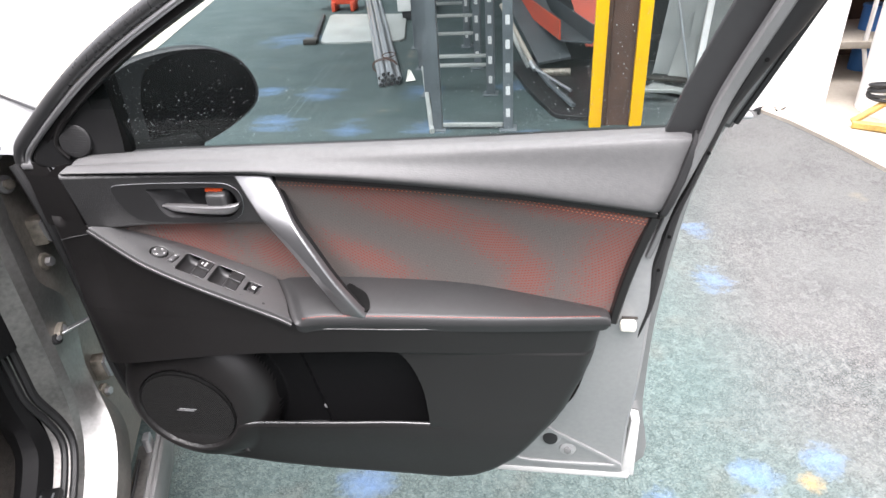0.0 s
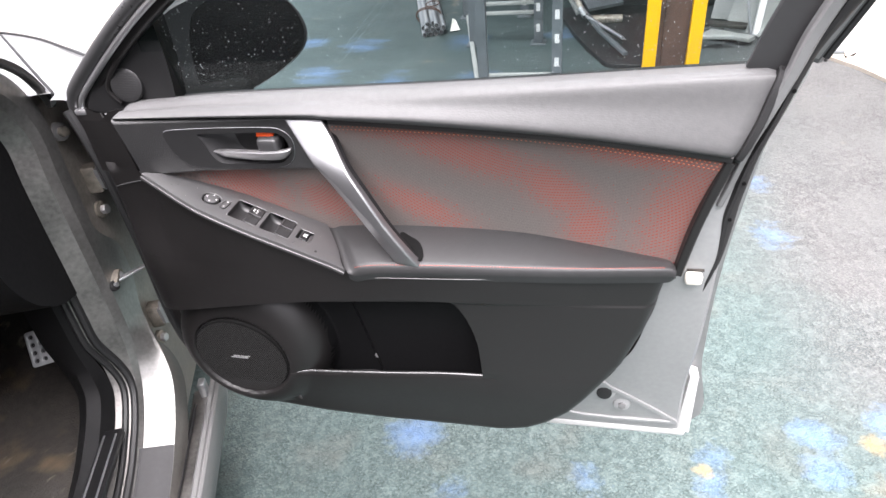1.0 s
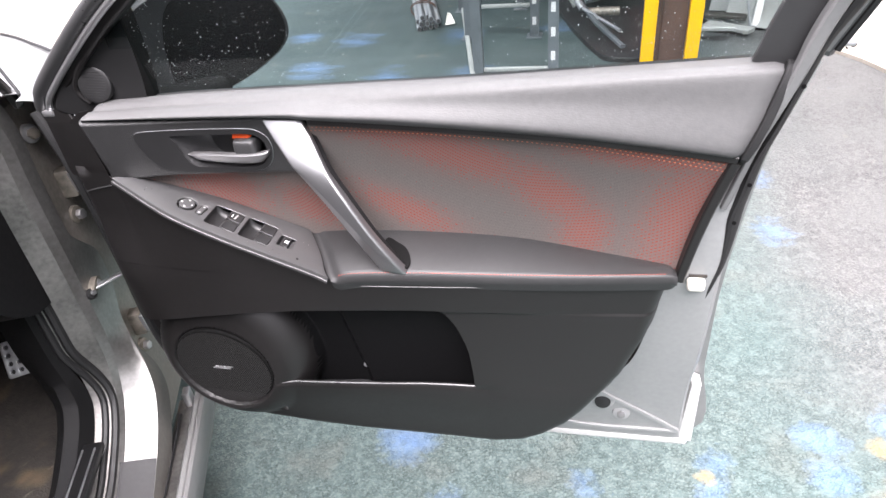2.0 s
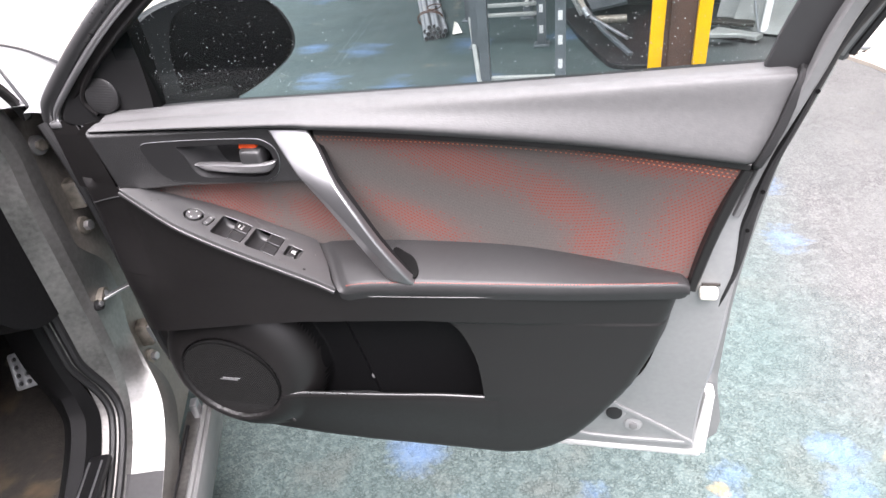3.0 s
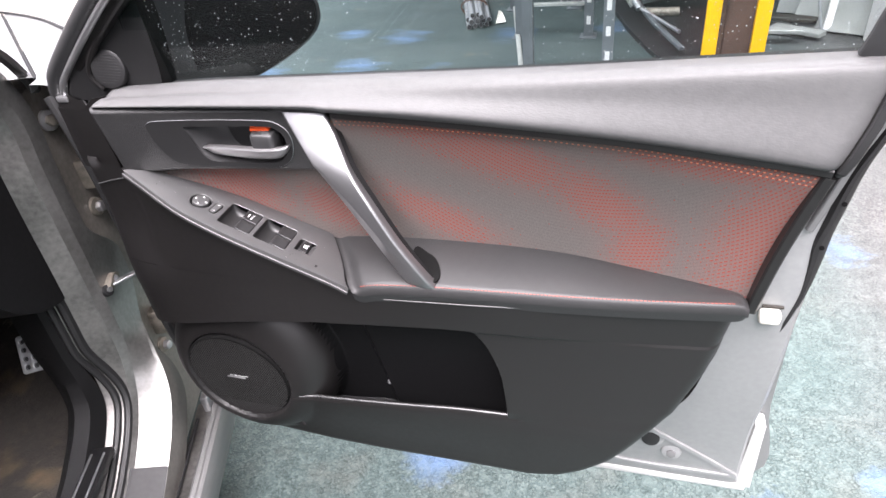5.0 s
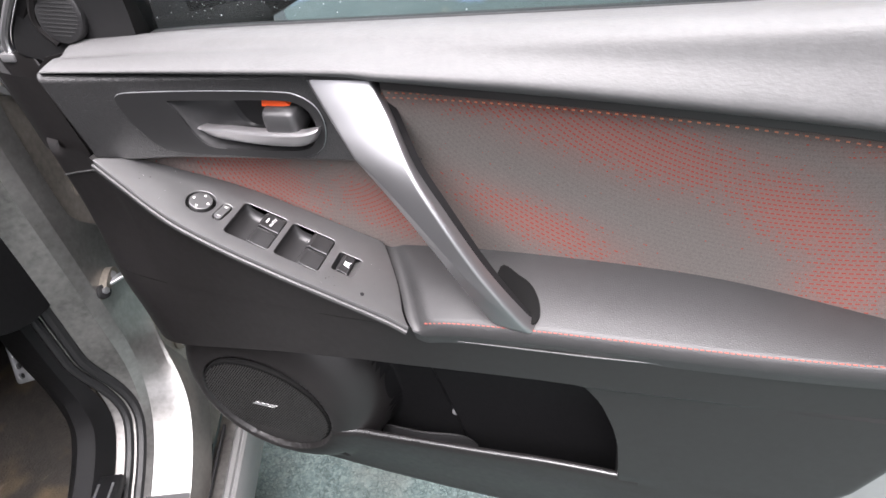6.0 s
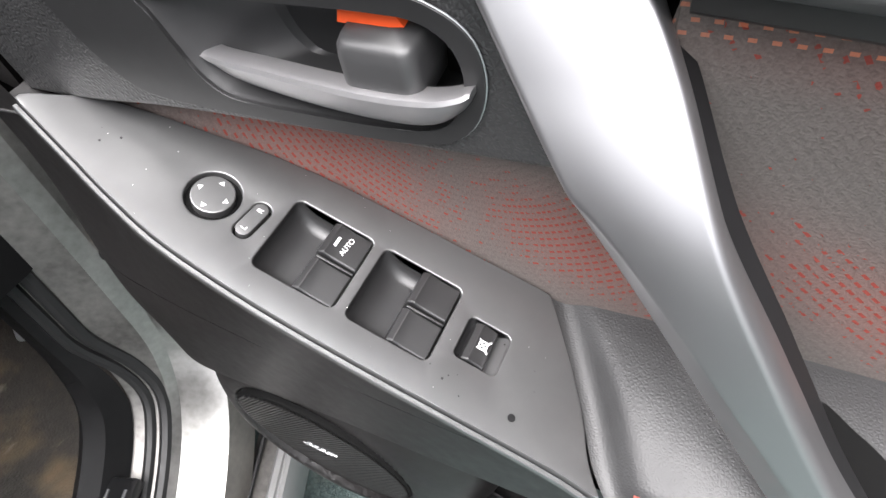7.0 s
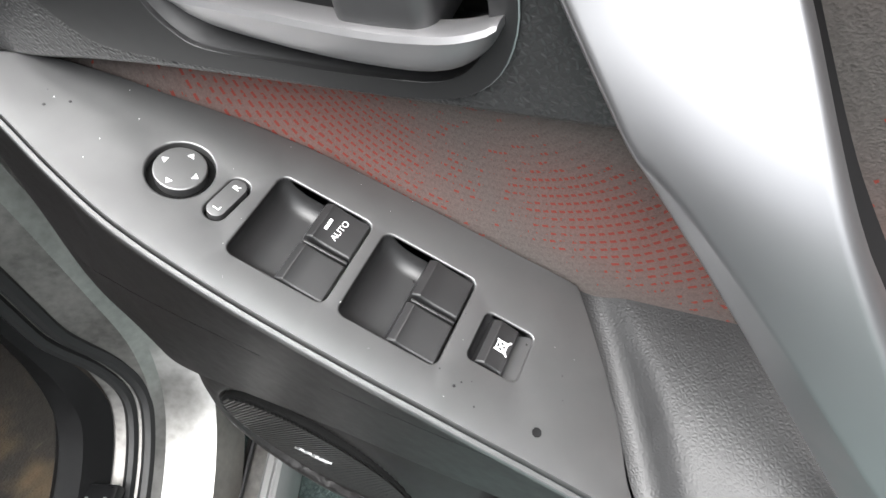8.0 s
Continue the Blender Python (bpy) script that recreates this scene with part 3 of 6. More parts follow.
B_R = [(0.70, -0.30), (0.713, -0.329), (0.757, -0.427), (0.80, -0.522), (0.832, -0.594), (0.845, -0.618), (0.864, -0.64)]
bm = sheet(panel_rows(np.concatenate([np.linspace(0.318, 0.345, 14), np.linspace(0.3475, 0.462, 42), np.linspace(0.4632, 0.476, 14), np.linspace(0.479, 0.629, 60), np.linspace(0.6305, 0.6425, 22), np.linspace(0.648, 0.706, 22)]), XL, XR))
sheet(panel_rows(np.linspace(0.7065, 0.864, 50), XL, B_R, 0.014), bm)
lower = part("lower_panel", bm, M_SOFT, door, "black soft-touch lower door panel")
# deepest pocket faces go blacker: the recess's shade is put into their colour
lower.data.materials.append(M_DEEPBLACK)
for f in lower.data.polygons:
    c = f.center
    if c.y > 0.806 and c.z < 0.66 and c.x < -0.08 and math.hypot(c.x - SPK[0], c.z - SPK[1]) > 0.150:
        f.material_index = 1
rows = []
for v in np.linspace(0, 1, 26):
    r = []
    for x in np.linspace(-0.475, -0.094, 110):
        top = float(inter(x, LIP))
        z = 0.352 + (top - 0.352) * v
        y = float(lower_y(np.array(x), np.array(min(z, top - 0.004)), False)) - 0.001 + 0.004 * max(0, (v - 0.93) / 0.07) ** 2
        r.append((x, y, z))
    rows.append(r)
rows.append([(x, y + 0.004, z - 0.001) for x, y, z in rows[-1]])
rows.append([(x, y + 0.002, z - 0.02) for x, y, z in rows[-1]])
part("pocket_front", sheet(rows), M_SOFT, lower, "black front wall of the map pocket")
# bead paler than the panel, added to draw the highlight on the rolled edge
part("pocket_lip", sweep([(p[0], p[1] - 0.0006, p[2] - 0.0012) for p in rows[-3][4:]], ring(0.0021, 10)), M_SATIN, lower, "smooth rolled pocket edge, paler for its highlight")
part("panel_seam", sweep([(x, inter(x, TOP_Y) - 0.0005, z) for x, z in ((-0.695, 0.826), (-0.67, 0.834), (-0.637, 0.843))], slab(0.0008, 0.0008)), M_SATIN, lower)
part("armrest_seam", sweep([(x, float(lower_y(np.array(x), np.array(z))) - 0.0004, z) for x, z in ((-0.27, 0.695), (-0.15, 0.697), (-0.01, 0.697))], slab(0.0009, 0.0009)), M_SATIN, lower)
part("pocket_screw", disc((-0.325, 0.8215, 0.449), (0.2, -1, 0.3), 0.005, 0.003, 10, 0.001), M_CHROME, lower, "small bright screw")
# bottle holder bumps inside the pocket
rows = []
for v in np.linspace(0, 1, 14):
    r = []
    for u in np.linspace(0, 1, 26):
        x = -0.432 + 0.136 * u
        top = inter(x, [(-0.432, 0.408), (-0.40, 0.428), (-0.36, 0.438), (-0.326, 0.436), (-0.306, 0.424), (-0.296, 0.404)])
        r.append((x, 0.802 - 0.016 * math.sin(math.pi * u) + 0.004 * v, 0.366 + (top - 0.366) * v))
    rows.append(r)
part("bottle_divider", thick(sheet(rows), 0.0025), M_TRIM, lower, "grained black bottle divider")

# speaker grille
GR = Matrix.Translation((SPK[0], 0.7605, SPK[1])) @ Matrix.Rotation(math.atan(0.035), 4, "X") @ Matrix.Rotation(math.atan(-0.02), 4, "Z")
grille = part("speaker_grille", disc((0, 0.0055, 0), (0, -1, 0), GRILLE_R - 0.0005, 0.006, 64, 0.002), M_VOID, door, "round black perforated speaker grille", m=GR)
# the grille's woven look: rows of slanting ribs with slots between
bmd = bmesh.new()
tilt = radians(-40)
for i in range(-30, 31):
    c = i * 0.0029
    half = math.sqrt(max(0.0, (GRILLE_R - 0.004) ** 2 - c * c))
    if half < 0.006:
        continue
    p, q = [Vector((c * math.cos(tilt) - w * math.sin(tilt), 0, c * math.sin(tilt) + w * math.cos(tilt))) for w in (-half, half)]
    side = Vector((math.cos(tilt), 0, math.sin(tilt)))
    ends = [[bmd.verts.new(v + side * o + Vector((0, h, 0))) for o, h in ((-0.0010, 0.0), (-0.0008, -0.0020), (0.0008, -0.0020), (0.0010, 0.0))] for v in (p, q)]
    for k in range(3):
        bmd.faces.new((ends[0][k], ends[1][k], ends[1][k + 1], ends[0][k + 1]))
tagged(part("grille_ribs", bmd, M_GRILLE, grille, m=GR, smooth=False), kind="stuff")
part("badge_bar", box(-0.0205, 0.0135, -0.0034, -0.0016, 0.0003, 0.0011, 0.0002), M_CHROME, grille, m=GR)
part("badge_bar", box(0.0125, 0.0195, -0.0034, -0.0016, 0.0053, 0.0061, 0.0002), M_CHROME, grille, m=GR)
for i in range(4):
    x = -0.0145 + i * 0.0075
    part("badge_bar", box(x, x + 0.0058, -0.0034, -0.0016, 0.0019, 0.0061, 0.0004), M_CHROME, grille, "bright badge stroke", m=GR)

# padded upper trim below the glass
ZB = [(-0.67, 0.936), (-0.378, 0.938), (-0.314, 0.934), (-0.14, 0.923), (0.018, 0.910), (0.134, 0.896), (0.23, 0.883)]
TRIM_Y = [(-0.67, 0.795), (-0.3, 0.795), (0.0, 0.791), (0.22, 0.786)]
ZT = [(-0.67, 0.953), (-0.60, 0.957), (-0.49, 0.9635), (-0.30, 0.970), (-0.096, 0.9775), (0.12, 0.988), (0.25, 0.994)]
CREST_Y = [(-0.67, 0.824), (-0.4, 0.822), (-0.1, 0.814), (0.25, 0.809)]
rows = []
for u in np.linspace(0, 1, 90):
    xb, xt = -0.668 + u * (0.222 + 0.668), -0.655 + u * (0.256 + 0.655)
    zb, zg = float(inter(xb, ZB)), float(inter(xt, ZT)) - 0.009
    yb, yc = float(inter(xb, TRIM_Y)), float(inter(xt, CREST_Y))
    zc = zg + 0.0035
    e = min(u, 1 - u)
    tuck = 0.012 * (1 - math.sqrt(max(0, 1 - (1 - min(1, e / 0.012)) ** 2)))
    h = zc - zb
    prof = cr([(yb + 0.0, zb - 0.001), (yb - 0.0075, zb + min(0.010, 0.25 * h)), (yb - 0.004 + 0.45 * (yc - yb), zb + 0.55 * h), (yc - 0.009, zc - 0.0085), (yc - 0.0005, zc - 0.0025), (yc + 0.010, zc - 0.0003), (0.846, zg)], 5)
    r = [(xb, 0.82, zb + 0.001)]
    for y, z in prof:
        w = min(1.0, max(0.0, (z - zb) / max(h, 1e-4)))
        bow = 0.003 * u ** 14 * math.sin(math.pi * min(1, w * 1.1)) ** 2
        r.append((xb + (xt - xb) * w + bow, y + tuck * (1 - 0.6 * w), z - tuck * 0.25))
    r.append((r[-1][0], r[-1][1] + 0.004, r[-1][2] - 0.012))
    rows.append(r)
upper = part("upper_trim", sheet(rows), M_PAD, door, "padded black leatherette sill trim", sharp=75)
cap = [Vector(rows[-1][k]) for k in range(1, len(rows[-1]) - 8, 3)]
part("end_cap", sweep([p + Vector((0.0048, 0.0015, 0.0)) for p in cap], slab(0.008, 0.0052)), M_RUBBER, upper)
part("glass_wiper_strip", sweep([(x, 0.8505, inter(x, ZT) - 0.0135) for x in np.linspace(-0.57, 0.25, 20)], slab(0.012, 0.0032)), M_RUBBER, door)

# black lip strip between upper trim and cloth
part("lip_strip", sweep([(x, inter(x, TRIM_Y) + 0.0085, inter(x, ZB) - 0.0042) for x in np.linspace(-0.318, 0.2195, 24)], slab(0.0085, 0.0048)), M_SOFT, door)

# ---- cloth insert: grey weave with rows of red thread ----
M_CLOTH = bpy.data.materials.new("grey_cloth_with_red_thread")
M_CLOTH.use_nodes = True
cn, cl = M_CLOTH.node_tree.nodes, M_CLOTH.node_tree.links
cb = cn["Principled BSDF"]
cb.inputs["Roughness"].default_value = 0.85
cb.inputs["Specular IOR Level"].default_value = 0.25


def op(kind, a, b=None, c=None, clamp=False):
    n = cn.new("ShaderNodeMath")
    n.operation, n.use_clamp = kind, clamp
    for i, v in enumerate((a, b, c)):
        if v is None:
            continue
        if isinstance(v, (int, float)):
            n.inputs[i].default_value = v
        else:
            cl.new(v, n.inputs[i])
    return n.outputs[0]


cg = cn.new("ShaderNodeNewGeometry")
cs = cn.new("ShaderNodeSeparateXYZ")
cl.new(cg.outputs["Position"], cs.inputs[0])
cx, cz = cs.outputs["X"], cs.outputs["Z"]


def blob(x, z, rx, rz, turn=0.0):
    """1 at a place on the cloth, fading to 0 round it."""
    c, s = math.cos(turn), math.sin(turn)
    dx, dz = op("SUBTRACT", cx, x), op("SUBTRACT", cz, z)
    u = op("DIVIDE", op("ADD", op("MULTIPLY", dx, c), op("MULTIPLY", dz, s)), rx)
    v = op("DIVIDE", op("SUBTRACT", op("MULTIPLY", dz, c), op("MULTIPLY", dx, s)), rz)
    return op("EXPONENT", op("MULTIPLY", op("ADD", op("MULTIPLY", u, u), op("MULTIPLY", v, v)), -1.0))


soft = blob(-0.49, 0.815, 0.08, 0.045, -0.5)
for b in ((-0.35, 0.785, 0.06, 0.035, -0.45), (-0.205, 0.776, 0.085, 0.026, -0.47), (-0.13, 0.877, 0.13, 0.034, -0.36), (0.0, 0.812, 0.085, 0.034, -0.64), (0.046, 0.752, 0.038, 0.05, -0.1), (0.176, 0.795, 0.052, 0.12, -0.37), (0.13, 0.875, 0.12, 0.018, -0.13), (-0.20, 0.908, 0.09, 0.015, -0.03)):
    soft = op("MAXIMUM", soft, blob(*b))
# thread rows run in arcs, with one centre ahead of the handle and one behind it
aft = op("GREATER_THAN", cx, -0.31)
ax, az = op("SUBTRACT", cx, op("ADD", -0.405, op("MULTIPLY", aft, 0.40))), op("SUBTRACT", cz, op("ADD", 0.865, op("MULTIPLY", aft, 0.20)))
far = op("SQRT", op("ADD", op("MULTIPLY", ax, ax), op("MULTIPLY", az, az)))
row_v = op("MULTIPLY", far, 2 * math.pi / 0.0049)
row = op("SINE", row_v)
around = op("MULTIPLY", op("ARCTAN2", az, ax), op("ADD", 0.09, op("MULTIPLY", aft, 0.16)))
dash = op("SINE", op("ADD", op("MULTIPLY", around, 2 * math.pi / 0.0040), op("MULTIPLY", op("FLOOR", op("DIVIDE", row_v, 2 * math.pi)), 2.4)))
thread = op("MULTIPLY", op("GREATER_THAN", row, 0.52), op("GREATER_THAN", dash, -0.45))
few = cn.new("ShaderNodeTexNoise")
few.inputs["Scale"].default_value, few.inputs["Detail"].default_value = 240, 2
cl.new(cg.outputs["Position"], few.inputs["Vector"])
keep = op("GREATER_THAN", op("ADD", soft, op("MULTIPLY", op("SUBTRACT", few.outputs["Fac"], 0.5), 2.4)), 0.52)
red = op("MULTIPLY", thread, keep)
weave = cn.new("ShaderNodeTexNoise")
weave.inputs["Scale"].default_value, weave.inputs["Detail"].default_value = 900, 3
cl.new(cg.outputs["Position"], weave.inputs["Vector"])
cm = cn.new("ShaderNodeMix")
cm.data_type = "RGBA"
cm.inputs["A"].default_value, cm.inputs["B"].default_value = (0.066, 0.0605, 0.0570, 1), (0.150, 0.137, 0.128, 1)
cl.new(weave.outputs["Fac"], cm.inputs["Factor"])
# fine red yarn in the ground weave of the patches
yarn = cn.new("ShaderNodeMix")
yarn.data_type = "RGBA"
yarn.inputs["B"].default_value = (0.27, 0.085, 0.062, 1)
cl.new(cm.outputs["Result"], yarn.inputs["A"])
cl.new(op("MULTIPLY", soft, 0.34), yarn.inputs["Factor"])
# the same stitches are dark grey where no red thread comes up
dark = cn.new("ShaderNodeMix")
dark.data_type = "RGBA"
dark.inputs["B"].default_value = (0.05, 0.045, 0.043, 1)
cl.new(yarn.outputs["Result"], dark.inputs["A"])
cl.new(op("MULTIPLY", thread, 0.18), dark.inputs["Factor"])
cm2 = cn.new("ShaderNodeMix")
cm2.data_type = "RGBA"
cm2.inputs["B"].default_value = (0.21, 0.040, 0.030, 1)
cl.new(dark.outputs["Result"], cm2.inputs["A"])
cl.new(red, cm2.inputs["Factor"])
# a row of bright orange stitches under the top edge
top_z = op("ADD", 0.9050, op("MULTIPLY", cx, op("ADD", -0.1155, op("MULTIPLY", cx, -0.178))))
under = op("SUBTRACT", top_z, cz)
band = op("MULTIPLY", op("GREATER_THAN", under, 0.0), op("LESS_THAN", under, 0.015))
dots = op("MULTIPLY", op("GREATER_THAN", op("SINE", op("ADD", op("MULTIPLY", cx, 2 * math.pi / 0.0062), op("MULTIPLY", op("FLOOR", op("DIVIDE", under, 0.005)), 3.1))), 0.35), op("GREATER_THAN", op("SINE", op("MULTIPLY", under, 2 * math.pi / 0.005)), 0.55))
strong = op("ADD", blob(0.14, 0.875, 0.12, 0.05, -0.13), blob(-0.17, 0.912, 0.17, 0.04, -0.08), None, True)
cm3 = cn.new("ShaderNodeMix")
cm3.data_type = "RGBA"
cm3.inputs["B"].default_value = (0.72, 0.22, 0.11, 1)
cl.new(cm2.outputs["Result"], cm3.inputs["A"])
cl.new(op("MULTIPLY", op("MULTIPLY", band, dots), op("MULTIPLY", strong, 0.95)), cm3.inputs["Factor"])
cl.new(cm3.outputs["Result"], cb.inputs["Base Color"])
cbump = cn.new("ShaderNodeBump")
cbump.inputs["Strength"].default_value, cbump.inputs["Distance"].default_value = 0.5, 0.0012
cl.new(op("ADD", weave.outputs["Fac"], op("MULTIPLY", row, 0.05)), cbump.inputs["Height"])
cl.new(cbump.outputs[0], cb.inputs["Normal"])

SLOPE = 0.45
C_T = [(-0.62, 0.875), (-0.345, 0.87), (-0.32, 0.929), (-0.143, 0.920), (0.018, 0.907), (0.136, 0.893), (0.215, 0.880)]
C_B = [(-0.62, 0.842), (-0.367, 0.730), (-0.34, 0.728), (-0.26, 0.732), (-0.074, 0.728), (0.061, 0.712), (0.167, 0.698)]
rows = []
for u in np.linspace(0, 1, 80):
    xb, xt = -0.615 + u * (0.172 + 0.615), -0.615 + u * (0.2135 + 0.615)
    zb, zt = inter(xb, C_B), inter(xt, C_T)
    y0, y1 = inter(xb, [(-0.62, 0.790), (-0.57, 0.806), (-0.50, 0.818), (-0.44, 0.823), (-0.05, 0.828), (0.17, 0.806)]), inter(xt, [(-0.62, 0.812), (-0.3, 0.804), (0.0, 0.799), (0.21, 0.790)])
    rows.append([(xb + (xt - xb) * v, y0 + (y1 - y0) * v + 0.007 * math.sin(math.pi * v), zb + (zt - zb) * v) for v in np.linspace(0, 1, 24)])
part("cloth_insert", sheet(rows), M_CLOTH, door, "grey woven cloth insert with red thread pattern")
# piping along the rear edge of the cloth
part("cloth_edge", sweep([(0.1765 + 0.0415 * v - 0.004 * math.sin(math.pi * v), 0.803 - 0.004 * v, 0.69 + 0.186 * v) for v in np.linspace(0, 1, 14)], slab(0.012, 0.0065)), M_SOFT, door)

# ---- armrest pad ----
LEFT_EDGE = [(0.0, -0.311), (0.15, -0.322), (0.4, -0.334), (0.7, -0.351), (1.0, -0.372)]
rows = []
for u in np.linspace(0, 1, 110):
    r = []
    for v in np.linspace(-0.16, 1, 40):
        w = max(v, 0.0)
        xl = inter(w, LEFT_EDGE)
        x = xl + u * (0.170 - xl)
        yf = inter(x, [(-0.34, 0.738), (-0.2, 0.744), (0.0, 0.752), (0.17, 0.768)])
        yb = inter(x, [(-0.4, 0.828), (-0.05, 0.830), (0.17, 0.808)])
        zf = inter(x, [(-0.33, 0.706), (-0.30, 0.713), (-0.25, 0.7185), (-0.1, 0.7195), (0.17, 0.718)])
        zk = inter(x, [(-0.38, 0.733), (-0.26, 0.739), (-0.074, 0.734), (0.061, 0.718), (0.17, 0.706)])
        z = zf + (zk - zf) * w + 0.004 * math.sin(math.pi * w)
        y = yf + (yb - yf) * w
        # rolled front and ends
        z -= 0.010 * (1 - math.sqrt(max(0, 1 - (1 - min(1, w / 0.09)) ** 2)))
        plane = 0.747 - SLOPE * (x + 0.387) - 0.006
        blend = step(0.0, 0.045, u)
        z = float(plane * (1 - blend) + z * blend)
        tail = 1 - math.sqrt(max(0, 1 - (1 - min(1, (1 - u) / 0.03)) ** 2))
        z -= 0.006 * tail
        if v < 0:
            z += v * 0.10 * (1 - tail)
            y += 0.004 * min(1, -v / 0.16)
        r.append((x, y, z))
    rows.append(r)
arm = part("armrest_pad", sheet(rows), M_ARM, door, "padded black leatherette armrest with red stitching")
bms = bmesh.new()
x = -0.30
while x < 0.155:
    yf = inter(x, [(-0.34, 0.738), (-0.2, 0.744), (0.0, 0.752), (0.17, 0.768)])
    zf = inter(x, [(-0.33, 0.706), (-0.30, 0.713), (-0.25, 0.7185), (-0.1, 0.7195), (0.17, 0.718)])
    rod((x, yf + 0.005, zf + 0.0007), (x + 0.0031, yf + 0.005, zf + 0.0007), 0.0007, 5, bms)
    x += 0.0046
tagged(part("stitching", bms, M_STITCH, arm, "red stitching"), kind="stuff")
# flat black patch at the pull handle's foot paints the finger recess's shade
REC_A = [(-0.236, 0.753), (-0.2035, 0.7505), (-0.1950, 0.757), (-0.1965, 0.772), (-0.206, 0.789), (-0.220, 0.799), (-0.240, 0.806)]
pts = cr(REC_A, 5, True)
loops = [[(p[0], p[1], 0.7265 + (p[1] - 0.75) * 0.21) for p in pts], [(p[0], p[1], 0.7245 + (p[1] - 0.75) * 0.21) for p in pts], [(-0.216 + (p[0] + 0.216) * 0.93, 0.77 + (p[1] - 0.77) * 0.93, 0.7225 + (p[1] - 0.75) * 0.21) for p in pts]]
part("recess_shade", sheet(loops, wrap=True, cap=True), M_VOID, arm, "flat black patch for the finger recess's shade")

# ---- pull handle ----
H_L = cr([(-0.386, 0.800, 0.931), (-0.367, 0.787, 0.905), (-0.340, 0.769, 0.871), (-0.313, 0.758, 0.833), (-0.284, 0.749, 0.792), (-0.258, 0.744, 0.757), (-0.238, 0.744, 0.728), (-0.232, 0.7465, 0.720)], 14)
H_R = cr([(-0.328, 0.806, 0.928), (-0.312, 0.790, 0.903), (-0.290, 0.766, 0.866), (-0.266, 0.753, 0.829), (-0.242, 0.746, 0.790), (-0.220, 0.743, 0.757), (-0.203, 0.744, 0.730), (-0.197, 0.7465, 0.719)], 14)
FACE = np.concatenate([np.linspace(0.0, 0.05, 5), np.linspace(0.075, 0.93, 40), np.linspace(0.95, 1.0, 6)])
rows, backs = [], []
for i, (l, r) in enumerate(zip(H_L, H_R)):
    s = i / (len(H_L) - 1)
    l, r = Vector(l), Vector(r)
    j = min(i + 1, len(H_L) - 1)
    down = Vector((H_L[j] + H_R[j]) / 2) - Vector((H_L[max(i - 1, 0)] + H_R[max(i - 1, 0)]) / 2)
    out = down.cross(r - l).normalized()
    out = -out if out.y > 0 else out
    wide = (r - l).length
    # a dished facet starts in an arc at the front edge and runs down the front half
    c = 0.56 * math.sqrt(max(0.0, s - 0.270) / 0.30) if s < 0.57 else 0.56 + 0.2 * float(step(0.57, 0.85, s))
    cut_in = math.tan(radians(25 * float(step(0.265, 0.28, s)) * (1 - 0.75 * float(step(0.55, 0.9, s))))) * wide
    line = []
    for f in FACE:
        soft = 0.008 + 0.14 * float(step(0.48, 0.80, s))
        d = c - f
        dish = max(0.0, d) if abs(d) > soft else (d + soft) ** 2 / (4 * soft)
        edge = 0.0042 * (1 - math.sqrt(max(0.0, 1 - (1 - min(1.0, f * wide / 0.003)) ** 2)))
        edge += 0.006 * (1 - math.sqrt(max(0.0, 1 - (1 - min(1.0, (1 - f) * wide / 0.005)) ** 2)))
        crown = 0.0008 * math.sin(math.pi * f)
        line.append(l.lerp(r, f) + out * (crown - cut_in * dish - edge))
    rows.append([l - out * 0.013 + (r - l) * 0.06] + line + [r - out * 0.013 - (r - l) * 0.02])
    k = math.sin(math.pi * s ** 0.7) ** 0.8
    deep = 0.004 + 0.007 * k
    backs.append([l.lerp(r, 0.1) - out * 0.012, l.lerp(r, 0.97) - out * 0.012, l.lerp(r, 0.98 + 0.03 * k) + Vector((0.0, deep, 0.0)) - out * 0.010, l.lerp(r, 0.1) + Vector((0, deep, 0)) - out * 0.010])
grab = part("pull_handle", sheet(rows, wrap=True, cap=True), M_SILVER, door, "satin silver slanted pull handle", sharp=50)
# black back of the handle; its showing edge doubles as painted shade beside it
part("handle_back", sheet(backs, wrap=True, cap=True), M_GLOSSK, grab)

# ---- release panel with lever and lock ----
REC = cr([(-0.5265, 0.9105), (-0.5225, 0.9030), (-0.518, 0.8905), (-0.5135, 0.8780), (-0.507, 0.8695), (-0.497, 0.8645), (-0.470, 0.8628), (-0.432, 0.8618), (-0.406, 0.8635), (-0.393, 0.8730), (-0.3885, 0.888), (-0.3915, 0.9015), (-0.402, 0.9100), (-0.420, 0.9125), (-0.460, 0.9130), (-0.50, 0.9128), (-0.523, 0.9125)], 4, True)
BEZ = cr([(-0.5815, 0.9120), (-0.579, 0.8985), (-0.5715, 0.8815), (-0.560, 0.8665), (-0.543, 0.8590), (-0.497, 0.8565), (-0.43, 0.8550), (-0.402, 0.8575), (-0.387, 0.8680), (-0.3805, 0.8870), (-0.3835, 0.9050), (-0.396, 0.9160), (-0.416, 0.9200), (-0.49, 0.9215), (-0.555, 0.9205), (-0.576, 0.9185)], 4, True)
REC, BEZ = [tuple(p) for p in REC], [tuple(p) for p in BEZ]


def rel_y(x):
    return 0.796 + 0.063 * (x + 0.48)


